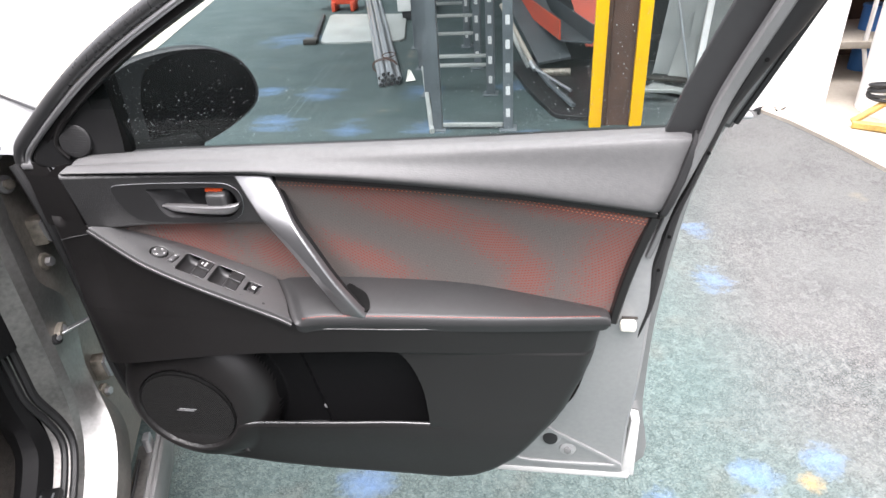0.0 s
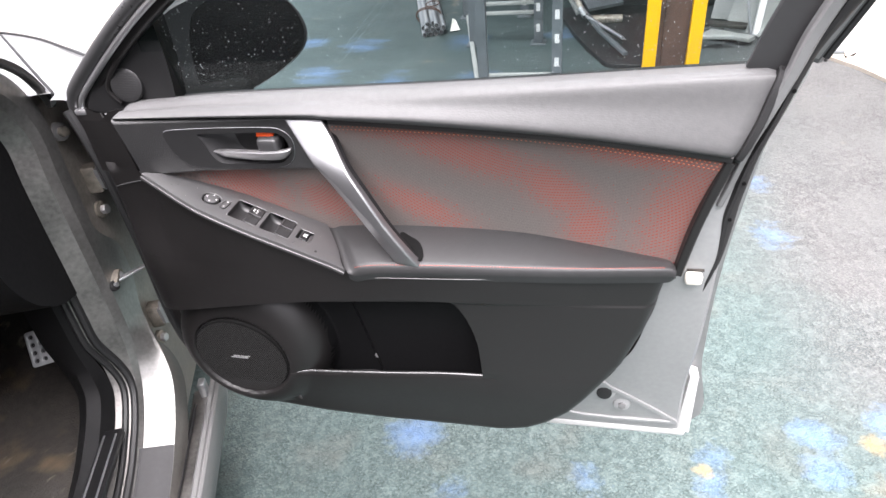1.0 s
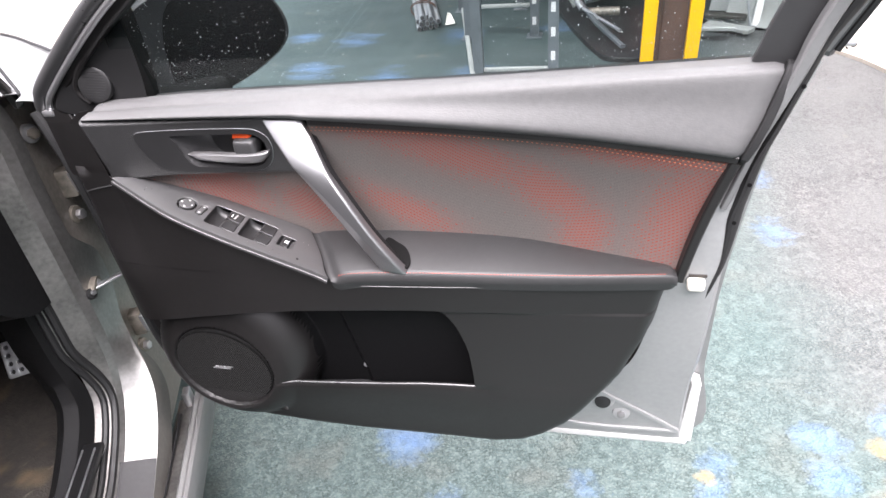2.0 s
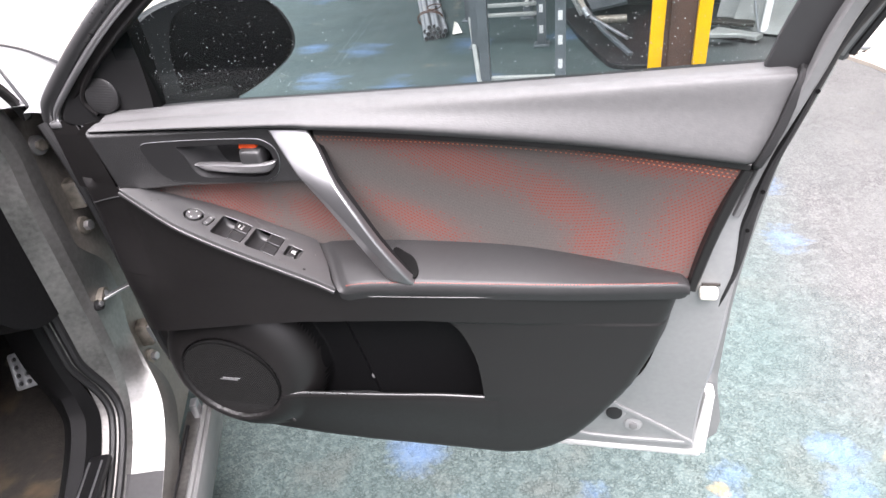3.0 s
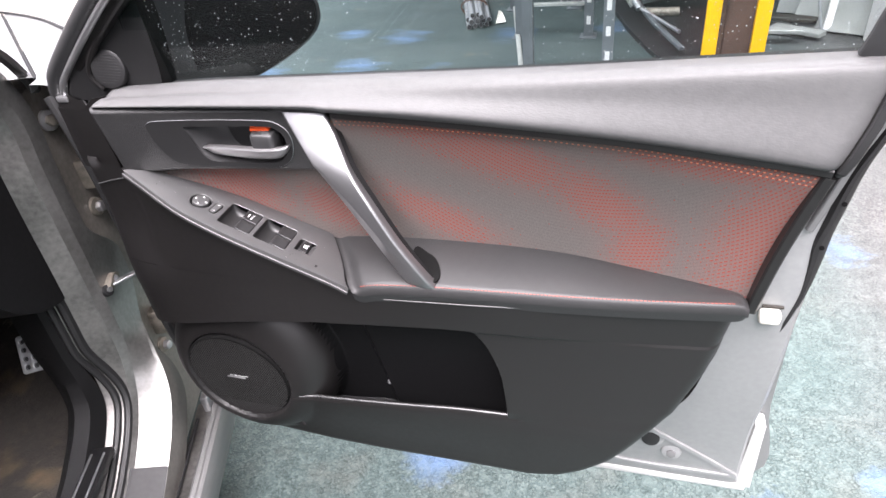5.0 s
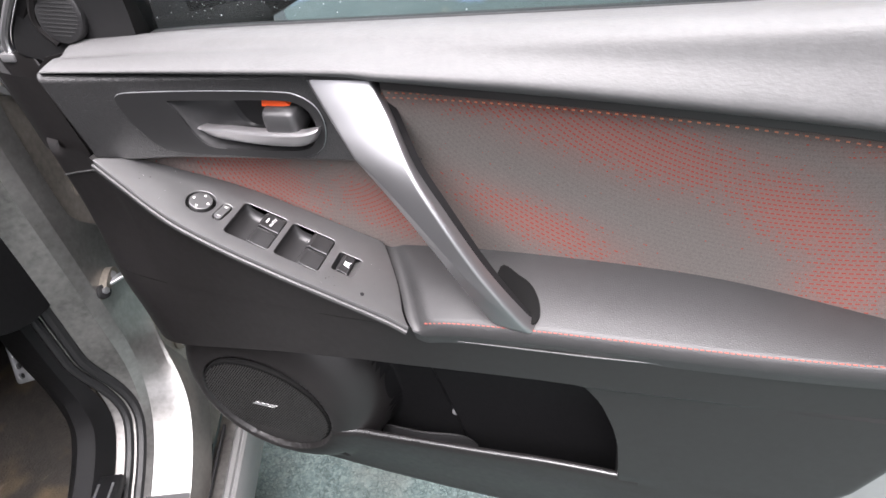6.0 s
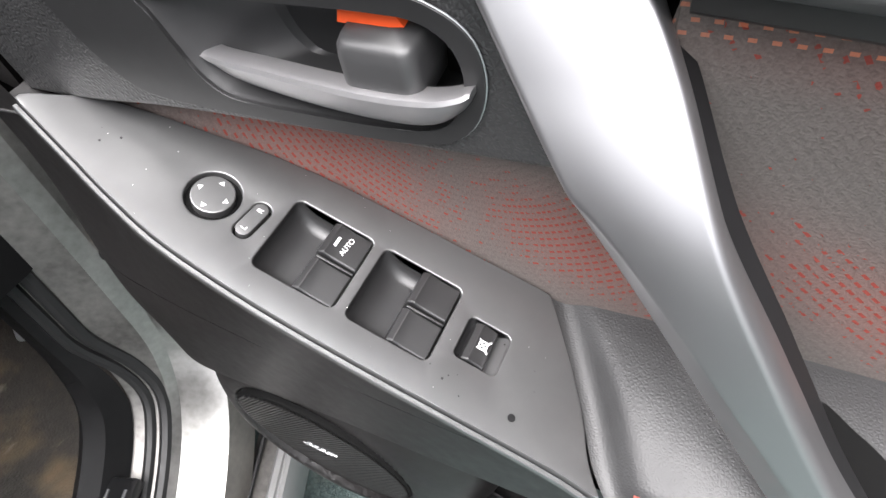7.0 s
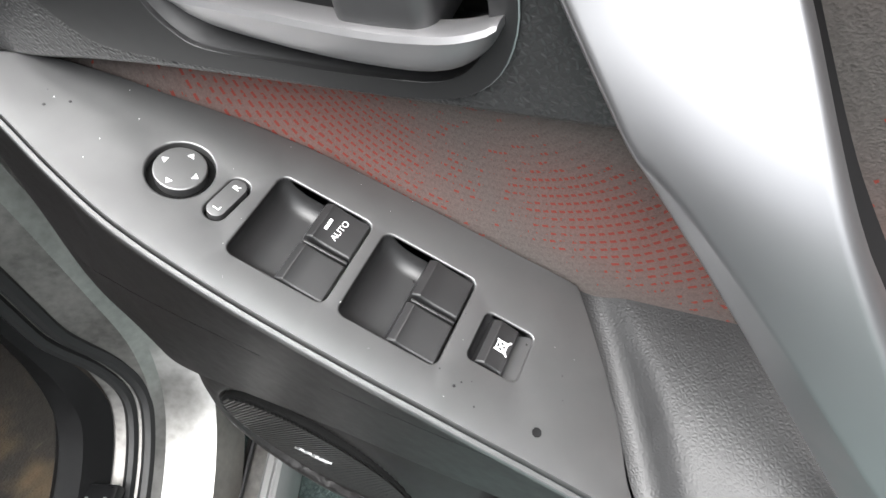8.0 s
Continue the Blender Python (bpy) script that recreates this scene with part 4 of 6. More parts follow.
rows = []
for z in np.linspace(0.842, 0.9365, 104):
    xl = inter(z, [(0.842, -0.648), (0.862, -0.650), (0.9365, -0.664)])
    xr = inter(z, [(0.8475, -0.305), (0.9365, -0.332)])
    x = np.linspace(xl, xr, 300)
    zz = np.full(300, z)
    lo = inter(x, [(-0.65, 0.843), (-0.6, 0.843), (-0.56, 0.846), (-0.5, 0.8475), (-0.3, 0.8475)])
    zz = np.maximum(zz, lo)
    y = rel_y(x)
    d = signed(x, zz, REC)
    y = y + 0.046 * step(0.006, 0.002, d)
    e = np.minimum(x - xl, np.minimum(zz - lo, 0.9365 - z) + 0.0003)
    y = y + 0.014 * (1 - np.sqrt(np.clip(1 - (1 - np.clip(e / 0.007, 0, 1)) ** 2, 0, 1)))
    rows.append([(xl, 0.838, zz[0])] + [(x[i], y[i], zz[i]) for i in range(300)])
rel = part("release_panel", sheet([[(p[0], 0.838, p[2]) for p in rows[0]]] + rows + [[(p[0], 0.838, p[2]) for p in rows[-1]]]), M_GRAIN, door, "black panel round the inner door release", sharp=50)
REL = Matrix.Translation((-0.48, rel_y(-0.48) - 0.0002, 0.0)) @ Matrix(((0.998, 0, 0.063, 0), (0.063, 0, -0.998, 0), (0, 1, 0, 0), (0, 0, 0, 1)))
part("release_bezel", plate([(x + 0.48, z) for x, z in BEZ], [[(x + 0.48, z) for x, z in REC]], -0.004, 0.0022, 0.0014), M_SWITCH, rel, "smooth black oval bezel", m=REL, sharp=8)
loops = []
for k, kz, h in ((1.0, 1.0, 0.0), (0.995, 0.995, -0.002), (0.955, 0.985, -0.010), (0.86, 0.975, -0.026), (0.79, 0.965, -0.034), (0.755, 0.945, -0.036), (0.3, 0.3, -0.0365)):
    loops.append([(-0.39 + (x + 0.39) * k + 0.48, 0.888 + (z - 0.888) * kz, h) for x, z in REC])
bm = sheet(loops, wrap=True)
bm.faces.new(bm.verts[-len(REC):])
part("release_recess", bm, M_TRIM, rel, m=REL, sharp=18)
part("bezel_edge", sweep([(x + 0.48, z, 0.0010) for x, z in BEZ + [BEZ[0]]], ring(0.00045, 6), up=(0, 0, 1)), M_STEEL, rel, m=REL)
bm = sheet([[(x, float(inter(x, TOP_Y)) + 0.010, z) for x in np.linspace(-0.725, float(inter(z, [(0.862, -0.646), (0.9365, -0.660)])), 10)] for z in np.linspace(0.845, 0.934, 8)])
part("front_filler", bm, M_SOFT, door, "black plastic end of the door trim")
# the lever is a blade with a thin bright upper edge, deepest under the lock
L_T = [(-0.5135, 0.8815), (-0.495, 0.8840), (-0.475, 0.8852), (-0.445, 0.8852), (-0.427, 0.8850), (-0.412, 0.8853), (-0.395, 0.8866), (-0.384, 0.8885)]
L_B = [(-0.5135, 0.8800), (-0.508, 0.8755), (-0.497, 0.8712), (-0.46, 0.8692), (-0.427, 0.8688), (-0.403, 0.8702), (-0.390, 0.8768), (-0.384, 0.8855)]
rows = []
for x in np.concatenate([np.linspace(-0.5135, -0.495, 8), np.linspace(-0.49, -0.40, 22), np.linspace(-0.397, -0.384, 11)]):
    zt, zb = float(inter(x, L_T)), float(inter(x, L_B))
    y0 = float(inter(x, [(-0.5135, 0.7975), (-0.49, 0.7915), (-0.44, 0.7875), (-0.40, 0.7880), (-0.384, 0.7930)]))
    h = zt - zb
    rows.append([(x, y0 + 0.011, zt - 0.001), (x, y0 + 0.0035, zt + 0.0002), (x, y0 + 0.0012, zt - 0.0003), (x, y0 + 0.0002, zt - min(0.0020, h * 0.3)), (x, y0 + 0.0012, zt - h * 0.42), (x, y0 + 0.0030, zb + h * 0.3), (x, y0 + 0.0050, zb + h * 0.1), (x, y0 + 0.0075, zb), (x, y0 + 0.013, zb + h * 0.1)])
part("release_lever", sheet(rows, wrap=True, cap=True), M_LEVER, rel, "satin chrome release lever", sharp=38)
# lock: a rounded block behind the lever with a chamfered top
rows = []
for z, g in ((0.8780, 0.90), (0.8795, 0.98), (0.888, 1.0), (0.8965, 1.0), (0.9010, 0.97), (0.9035, 0.88)):
    o = rounded(-0.4195, 0.8062, 0.0165 * g, 0.0150 * g, 0.006, 6)
    rows.append([(x, y, z + 0.004 * (y - 0.799) / 0.027) for x, y in o])
part("lock_knob", sheet(rows, wrap=True, cap=True), M_TRIM, rel, "black lock knob", sharp=60)
part("lock_flag", sheet([[(-0.4385, y, 0.903 + 0.15 * (y - 0.80)), (-0.4365, y, 0.9095 + 0.1 * (y - 0.80)), (-0.4145, y, 0.9105 + 0.1 * (y - 0.80)), (-0.4105, y, 0.9045 + 0.15 * (y - 0.80)), (-0.424, y, 0.9030)] for y in (0.803, 0.822)], wrap=True, cap=True), M_ORANGE, rel, "orange unlocked flag")

# ---- switch panel ----
A = math.atan(SLOPE)
SW = Matrix.Translation((-0.45, 0.777, 0.747 - SLOPE * (-0.45 + 0.387))) @ Matrix.Rotation(A, 4, "Y")
rim = cr([(-0.197, -0.006), (-0.16, -0.0165), (-0.125, -0.0265), (-0.09, -0.034), (-0.04, -0.038), (0.013, -0.039), (0.066, -0.0385), (0.125, -0.038), (0.150, -0.040)], 6)
end = cr([(0.150, -0.040), (0.139, -0.026), (0.127, -0.003), (0.110, 0.021), (0.091, 0.046)], 4)
back = cr([(0.091, 0.046), (0.045, 0.0445), (0.0, 0.0435), (-0.06, 0.040), (-0.113, 0.030), (-0.164, 0.018), (-0.197, -0.003)], 6)
OUT = [tuple(p) for p in rim] + [tuple(p) for p in end[1:]] + [tuple(p) for p in back[1:]]
WELLS = [(-0.0265, 0.0, 0.0232, 0.0222, 0.004), (0.0258, 0.0, 0.0232, 0.0222, 0.004), (0.0700, 0.0, 0.0118, 0.0118, 0.003)]


holes = [rounded(*w) for w in WELLS]
holes.append([(-0.0855 + 0.0142 * math.cos(a), 0.0142 * math.sin(a)) for a in np.linspace(0, 2 * math.pi, 33)[:-1]])
LR = Matrix.Translation((-0.0618, -0.0015, 0)) @ Matrix.Rotation(radians(-6), 4, "Z")
holes.append([tuple((LR @ Vector((x, y, 0)))[:2]) for x, y in rounded(0, 0, 0.0052, 0.0118, 0.005, 6)])
panel = part("switch_panel", plate(OUT, holes, -0.012, 0.0, 0.0016), M_SATIN, door, "satin charcoal window switch panel", m=SW)
# bright edge line along the front
part("front_bead", sweep([(p[0], p[1] - 0.0018, -0.0065) for p in rim], slab(0.0022, 0.0012), up=(0, 0, 1)), M_SATIN, panel, m=SW)


def well(w, depth):
    """A lined well: a rounded scoop that runs level to the switches."""
    x0, y0, hx, hy, r = w
    rows = []
    run = 0.72 * hx
    xs = np.concatenate([[x0 - hx], x0 - hx + run * (1 - np.cos(np.linspace(0.05, math.pi / 2, 22))), np.linspace(x0 - hx + run * 1.08, x0 + hx, 10), [x0 + hx]])
    for k, x in enumerate(xs):
        q = min(1.0, (x - x0 + hx) / run)
        z = -0.0008 if k in (0, len(xs) - 1) else -0.0012 - (depth - 0.0012) * math.sqrt(max(0.0, 1 - (1 - q) ** 2))
        c = max(0, r - min(x - x0 + hx, x0 + hx - x))
        h = hy - r + math.sqrt(max(0, r * r - c * c))
        f = min(0.008, -z - 0.0008, h * 0.45)
        arc = [(f - f * math.cos(a), f - f * math.sin(a)) for a in np.linspace(0, math.pi / 2, 8)]
        rows.append([(x, y0 - h, -0.0008)] + [(x, y0 - h + a, z + b) for a, b in arc] + [(x, y0 + v * (h - f), z) for v in (-0.4, 0.0, 0.4)] + [(x, y0 + h - a, z + b) for a, b in arc[::-1]] + [(x, y0 + h, -0.0008)])
    return sheet(rows)


for w in WELLS[:2]:
    part("switch_well", well(w, 0.0145), M_SWITCH, panel, m=SW, sharp=75)
part("switch_well", well(WELLS[2], 0.010), M_SWITCH, panel, m=SW, sharp=75)


def rocker(x0, x1, y0, y1, name, label, lift=0.0):
    """A window switch: a flat paddle, slightly dished, with a bevelled front lip."""
    prof = [(x0 - 0.0012, -0.0142), (x0 - 0.0004, -0.0022), (x0, -0.0012), (x0 + 0.0028, 0.0008), (x0 + 0.0034, 0.0009), (x0 + 0.0042, 0.0004), (x0 + 0.010, -0.0006), (x1 - 0.004, -0.0008), (x1 - 0.0008, -0.0010), (x1, -0.0022), (x1, -0.0142)]
    rows = [[(x, y, z - e + lift) for x, z in prof] for y, e in ((y0, 0.0010), (y0 + 0.0003, 0.0004), (y0 + 0.0009, 0.0), (y1 - 0.0009, 0.0), (y1 - 0.0003, 0.0004), (y1, 0.0010))]
    return part(name, sheet(rows, cap=True), M_SWITCH, panel, label, m=SW, sharp=24)


SWITCHES = []
for cx0, _, hx, hy, _ in WELLS[:2]:
    for y0, y1 in ((-hy + 0.0006, -0.0018), (0.0018, hy - 0.0006)):
        SWITCHES.append(rocker(cx0 + 0.0004, cx0 + hx - 0.0006, y0, y1, "window_switch", "black rocker window switch"))
    part("switch_rib", box(cx0 + 0.0012, cx0 + hx - 0.001, -0.0007, 0.0007, -0.0142, -0.0016, 0.0004), M_SWITCH, panel, m=SW)
lock_sw = rocker(0.0628, 0.0752, -0.0110, 0.0110, "lock_switch", "black window lock switch", 0.0002)
part("lock_ramp", sheet([[(0.0754, y, -0.0065), (0.0775, y, -0.0045), (0.0817, y, -0.0006)] for y in (-0.0112, 0.0, 0.0112)]), M_SATIN, panel, m=SW)
knob = part("mirror_dial", disc((-0.0855, 0, -0.006), (0, 0, 1), 0.0110, 0.0072, 40, 0.0006), M_SATIN, panel, "round mirror adjuster", m=SW, sharp=12)
part("dial_well", disc((-0.0855, 0, -0.010), (0, 0, 1), 0.0141, 0.006, 32), M_VOID, panel, m=SW)
part("selector_well", plate([tuple((LR @ Vector((x, y, 0)))[:2]) for x, y in rounded(0, 0, 0.0052, 0.0118, 0.005, 6)], [], -0.010, -0.004), M_VOID, panel, m=SW)
sel = part("mirror_selector", plate([tuple((LR @ Vector((x, y, 0)))[:2]) for x, y in rounded(0, 0, 0.0040, 0.0104, 0.0039, 6)], [], -0.005, 0.0012, 0.0008), M_SATIN, panel, "left and right mirror selector", m=SW)
for a in (2, 92, 182, 272):
    bm = bmesh.new()
    rot = Matrix.Rotation(radians(a - 90 - 4), 4, "Z")
    bm.faces.new([bm.verts.new(Vector((-0.0855, 0, 0.0013)) + rot @ Vector(p)) for p in ((-0.0016, 0.0068, 0), (0.0016, 0.0068, 0), (0, 0.0092, 0))])
    part("arrow_mark", bm, M_MARK, knob, m=SW, smooth=False)


def letters(text, size, m, parent, name="lettering"):
    cu = bpy.data.curves.new(name, "FONT")
    cu.body, cu.size, cu.align_x, cu.align_y, cu.extrude = text, size, "CENTER", "CENTER", 0.00004
    tmp = bpy.data.objects.new(name, cu)
    me = bpy.data.meshes.new_from_object(tmp)
    bpy.data.objects.remove(tmp)
    me.materials.append(M_MARK)
    ob = new(name, me)
    ob.matrix_basis = m
    WORLDS[ob.name] = m
    attach(ob, parent)
    return ob


letters("AUTO", 0.0040, SW @ pose(-0.0142, 0.0112, 0.00015, 0, 0, 84), SWITCHES[1])
part("auto_bar", box(-0.0207, -0.0193, 0.0085, 0.0140, -0.0003, 0.00075), M_MARK, SWITCHES[1], m=SW)
letters("R", 0.0044, SW @ LR @ pose(0.0002, 0.0062, 0.0014, 0, 0, 90), sel)
letters("L", 0.0044, SW @ LR @ pose(0.0002, -0.0062, 0.0014, 0, 0, 90), sel)
bm = bmesh.new()
for p, q in (((-0.003, -0.0022), (0.003, -0.0022)), ((-0.003, 0.0022), (0.003, 0.0022)), ((-0.0022, -0.0026), (-0.0022, 0.0026)), ((0.0022, -0.0026), (0.0022, 0.0026)), ((-0.0036, -0.0034), (0.0036, 0.0034)), ((-0.0036, 0.0034), (0.0036, -0.0034))):
    rod((0.0700 + p[0], p[1], 0.0002), (0.0700 + q[0], q[1], 0.0002), 0.00042, 5, bm)
part("lock_symbol", bm, M_MARK, lock_sw, m=SW)
part("screw_hole", disc((0.097, -0.026, 0.0002), (0, 0, 1), 0.0021, 0.0004, 8), M_GLOSSK, panel, m=SW)

bmw = bmesh.new()
rng = random.Random(11)
for cx1, cy1, spread, count in ((0.062, -0.024, 0.010, 5), (0.028, 0.010, 0.007, 5), (-0.02, 0.03, 0.06, 5), (-0.15, 0.003, 0.02, 4), (0.10, 0.0, 0.03, 4)):
    for i in range(count):
        r = rng.choice((0.0003, 0.0005, 0.0008))
        made = bmesh.ops.create_icosphere(bmw, subdivisions=1, radius=r)["verts"]
        dx, dy = rng.gauss(0, spread * 0.6), rng.gauss(0, spread * 0.35)
        z = -0.0006 if abs(cx1 - 0.028) < 0.001 else 0.0
        for v in made:
            v.co = Vector((v.co.x + cx1 + dx, v.co.y + cy1 + dy, v.co.z * 0.4 + z))
bmu = bmesh.new()
for i in range(34):
    x, y = rng.uniform(-0.19, 0.14), rng.uniform(-0.037, 0.043)
    if inside(np.array(x), np.array(y), OUT) and not any(inside(np.array(x), np.array(y), h) for h in holes):
        made = bmesh.ops.create_icosphere(bmu, subdivisions=1, radius=rng.choice((0.00012, 0.00016, 0.00024)))["verts"]
        for v in made:
            v.co = Vector((v.co.x + x, v.co.y + y, v.co.z * 0.5 + 0.0001))
tagged(part("dust_specks", bmu, M_MARK, panel, m=SW), kind="stuff")
tagged(part("dirt_specks", bmw, M_GLOSSK, panel, m=SW), kind="stuff")

# ---- the car behind the door ----
def cpart(name, bm, material, parent=car, label="", sharp=32):
    return part(name, bm, material, parent, label, m=CAR, sharp=sharp)


# door opening: the post comes down and turns into the sill
OPEN = cr([(0.45, 1.27), (0.26, 1.11), (0.13, 1.01), (0.058, 0.95), (0.026, 0.89), (0.033, 0.82), (0.038, 0.74), (0.042, 0.64), (0.049, 0.515), (0.057, 0.42), (0.090, 0.352), (0.172, 0.303), (0.30, 0.273), (0.6, 0.266), (1.3, 0.266)], 8)
POST = [(-0.022, -0.135), (-0.004, -0.102), (0.006, -0.083), (0.022, -0.071), (0.040, -0.067), (0.053, -0.066), (0.056, -0.068), (0.058, -0.075), (0.059, -0.09), (0.060, -0.12)]
SILL = [(-0.014, -0.125), (0.0, -0.098), (0.004, -0.087), (0.014, -0.078), (0.0195, -0.048), (0.022, -0.032), (0.026, -0.021), (0.046, -0.018), (0.06, -0.017), (0.09, -0.017)]


def along(k, tables=(POST, SILL)):
    p = OPEN[k]
    q = OPEN[min(k + 1, len(OPEN) - 1)] - OPEN[max(k - 1, 0)]
    t = q / np.hypot(*q)
    n = np.array([t[1], -t[0]])          # away from the opening
    s = float(step(0.50, 0.35, p[1])) if k > 30 else 0.0
    w = 1.0 - 0.35 * float(step(0.94, 1.05, p[1]))
    wide = 0.074 * float(step(0.70, 0.60, p[1])) * (1 - 0.6 * float(step(0.56, 0.42, p[1])))
    out = []
    for (o0, y0), (o1, y1) in zip(*tables):
        o = (o0 + (o1 - o0) * s) * w
        o += wide * max(0.0, min(1.0, (o0 - 0.024) / 0.028)) * (1 - s)
        out.append((p[0] + n[0] * o, y0 + (y1 - y0) * s, p[1] + n[1] * o))
    return out


# silver flange painted darker, the shade of the cabin put into its colour
cpart("seal_flange", sheet([along(k)[0:3] for k in range(len(OPEN))]), M_FLANGE, label="inner flange with the cabin's shade in its paint")
# the door's shade on this silver paint is put into a darker, mottled colour
cpart("post_return", sheet([along(k)[6:] for k in range(len(OPEN))]), M_RETURN, label="forward side of the post, shade and grime in its colour")
cpart("door_post", sheet([along(k)[2:7] for k in range(len(OPEN))]), M_POST, label="silver painted hinge post and sill", sharp=14)
for off, yy, rad in ((-0.016, -0.124, 0.0085), (-0.026, -0.138, 0.007)):
    tab = [(off, yy)]
    cpart("opening_seal", sweep([along(k, (tab, [(off + 0.022, yy + 0.030)]))[0] for k in range(len(OPEN))], ring(rad, 8)), M_RUBBER, label="black rubber opening seal")
# inner kick panel behind the seals
cpart("kick_panel", sheet([along(k, ([(-0.026, -0.142), (-0.036, -0.155), (-0.030, -0.178), (0.0, -0.228), (0.05, -0.275), (0.25, -0.30)], [(-0.018, -0.122), (-0.05, -0.135), (-0.055, -0.16), (-0.03, -0.185), (0.0, -0.20), (0.03, -0.21)])) for k in range(len(OPEN))]), M_KICK, label="dark plastic kick panel")
# sill step plate, rocker strips
pad = [k for k in range(len(OPEN)) if OPEN[k][0] > 0.176 and OPEN[k][1] < 0.4]
rows = [along(k, ([(0.0, 0.0)] * 6, [(0.008, -0.087), (0.008, -0.080), (0.0105, -0.077), (0.016, -0.047), (0.0185, -0.031), (0.023, -0.0205)])) for k in pad]
cpart("step_pad", thick(sheet(rows), 0.003), M_STEP, label="grey rubber step pad")
cpart("tread_strip", box(0.17, 1.3, -0.135, -0.096, 0.330, 0.346, 0.004), M_GLOSSK, label="ribbed black tread plate")
for y in (-0.128, -0.106):
    cpart("tread_rib", box(0.185, 1.3, y - 0.0018, y + 0.0018, 0.3455, 0.348, 0.0008), M_STEEL)
cpart("sill_seal", sweep([(0.02, -0.018, 0.219), (0.6, -0.018, 0.219), (1.3, -0.018, 0.219)], ring(0.0035)), M_RUBBER)
cpart("sill_channel", box(-0.03, 1.3, -0.03, 0.004, 0.195, 0.213, 0.002), M_FLANGE)
# rocker in darker silver than the body: shade under the door painted in
rock = [(0.002, 0.205), (0.006, 0.220), (0.011, 0.2245), (0.019, 0.2245), (0.0205, 0.2205), (0.0225, 0.2205), (0.024, 0.2230), (0.029, 0.2205), (0.033, 0.206), (0.034, 0.18), (0.015, 0.11), (-0.02, 0.10)]
cpart("rocker", sheet([[(x, y, z) for y, z in rock] for x in (-0.06, 0.3, 0.8, 1.3)]), M_RAIL, label="silver outer sill")
cpart("rocker_clip", box(-0.03, -0.004, -0.010, 0.006, 0.20, 0.252, 0.003), M_STEEL)
cpart("hinge_face", box(-0.26, -0.005, -0.14, -0.078, 0.12, 0.92, 0.01), M_INNER)
# hinges, bolts, check strap
for zl, zh, zb in ((0.722, 0.778, 0.688), (0.372, 0.430, 0.345)):
    h = cpart("hinge", box(-0.118, -0.086, -0.082, -0.052, zl, zh, 0.006), M_RUST, label="worn steel door hinge")
    cpart("hinge_leaf", prism([(-0.108, zh), (-0.084, zh - 0.006), (-0.088, zl + 0.01), (-0.100, zl)], -0.056, -0.048, 0.003), M_CHROME, h)
    cpart("hinge_pin", rod((-0.112, -0.045, zl - 0.006), (-0.112, -0.045, zh + 0.006), 0.007), M_STEEL, h)
    cpart("hinge_bolt", disc((-0.088, -0.08, zb), (0.3, 1, 0.1), 0.017, 0.012, 16, 0.003), M_RUST, h)
    cpart("hinge_bolt", disc((-0.086, -0.068, zb), (0.3, 1, 0.1), 0.010, 0.010, 6, 0.002), M_CHROME, h)
cpart("fender_bolt", disc((-0.070, -0.08, 0.862), (0.5, 0.85, 0.15), 0.017, 0.016, 20, 0.004), M_CHROME)
cpart("fender_bolt", disc((-0.062, -0.066, 0.864), (0.5, 0.85, 0.15), 0.010, 0.010, 6, 0.002), M_RUST)
cpart("body_bolt", disc((0.028, -0.072, 0.395), (0.5, 0.8, 0.3), 0.006, 0.004, 12, 0.001), M_PAINT)
strap = cpart("check_strap", sweep([(0.002, -0.064, 0.574), (-0.020, -0.036, 0.575), (-0.044, -0.006, 0.574)], slab(0.0025, 0.006), up=(0, 0, 1)), M_STEEL, label="zinc door check strap")
cpart("strap_bracket", prism(cr([(0.012, 0.581), (0.012, 0.572), (-0.006, 0.568), (-0.024, 0.571), (-0.026, 0.582), (-0.012, 0.588)], 3, True), -0.072, -0.058, 0.003), M_RUST, strap, "yellowed zinc bracket")
cpart("strap_bolt", disc((0.014, -0.070, 0.570), (0.3, 0.85, 0.4), 0.0105, 0.009, 18, 0.002), M_RUBBER, strap)
cpart("strap_bolt", disc((0.0155, -0.064, 0.573), (0.3, 0.85, 0.4), 0.0052, 0.007, 6, 0.001), M_STEEL, strap)
cpart("strap_rivet", disc((-0.012, -0.060, 0.578), (0.3, 0.85, 0.4), 0.006, 0.005, 14, 0.002), M_STEEL, strap)

# fender and bonnet
def crown(x, y):
    """Height of the wing and bonnet, falling away ahead of a slanting crest."""
    crest = -0.19 - 0.95 * min(0.24, max(0.0, -y - 0.02))
    return 0.950 + 0.016 * float(step(-0.03, -0.3, y)) - 0.75 * min(0.15, max(0.0, crest - x)) ** 1.5 - 0.3 * max(0.0, crest - x - 0.15)


def gap_y(x):
    return max(-0.34, -0.026 + 0.563 * (min(x, 0.0) + 0.006))


rows = []
for x in np.linspace(0.03, -1.2, 56):
    g = gap_y(x)
    r = [(x, g, crown(x, g) - 0.012)] + [(x, g + 0.002 + (0.002 - g) * v, crown(x, g + (0.002 - g) * v) - 0.004 * v * v) for v in np.linspace(0, 1, 8)]
    e = crown(x, 0.0)
    rows.append(r + [(x, 0.014, e - 0.02), (x, 0.022, e - 0.06), (x, 0.03, e - 0.2 * min(1.0, (e - 0.4) / 0.5)), (x, 0.03, 0.45)])
cpart("front_wing", sheet(rows), M_PAINT, label="silver front wing")
rows = []
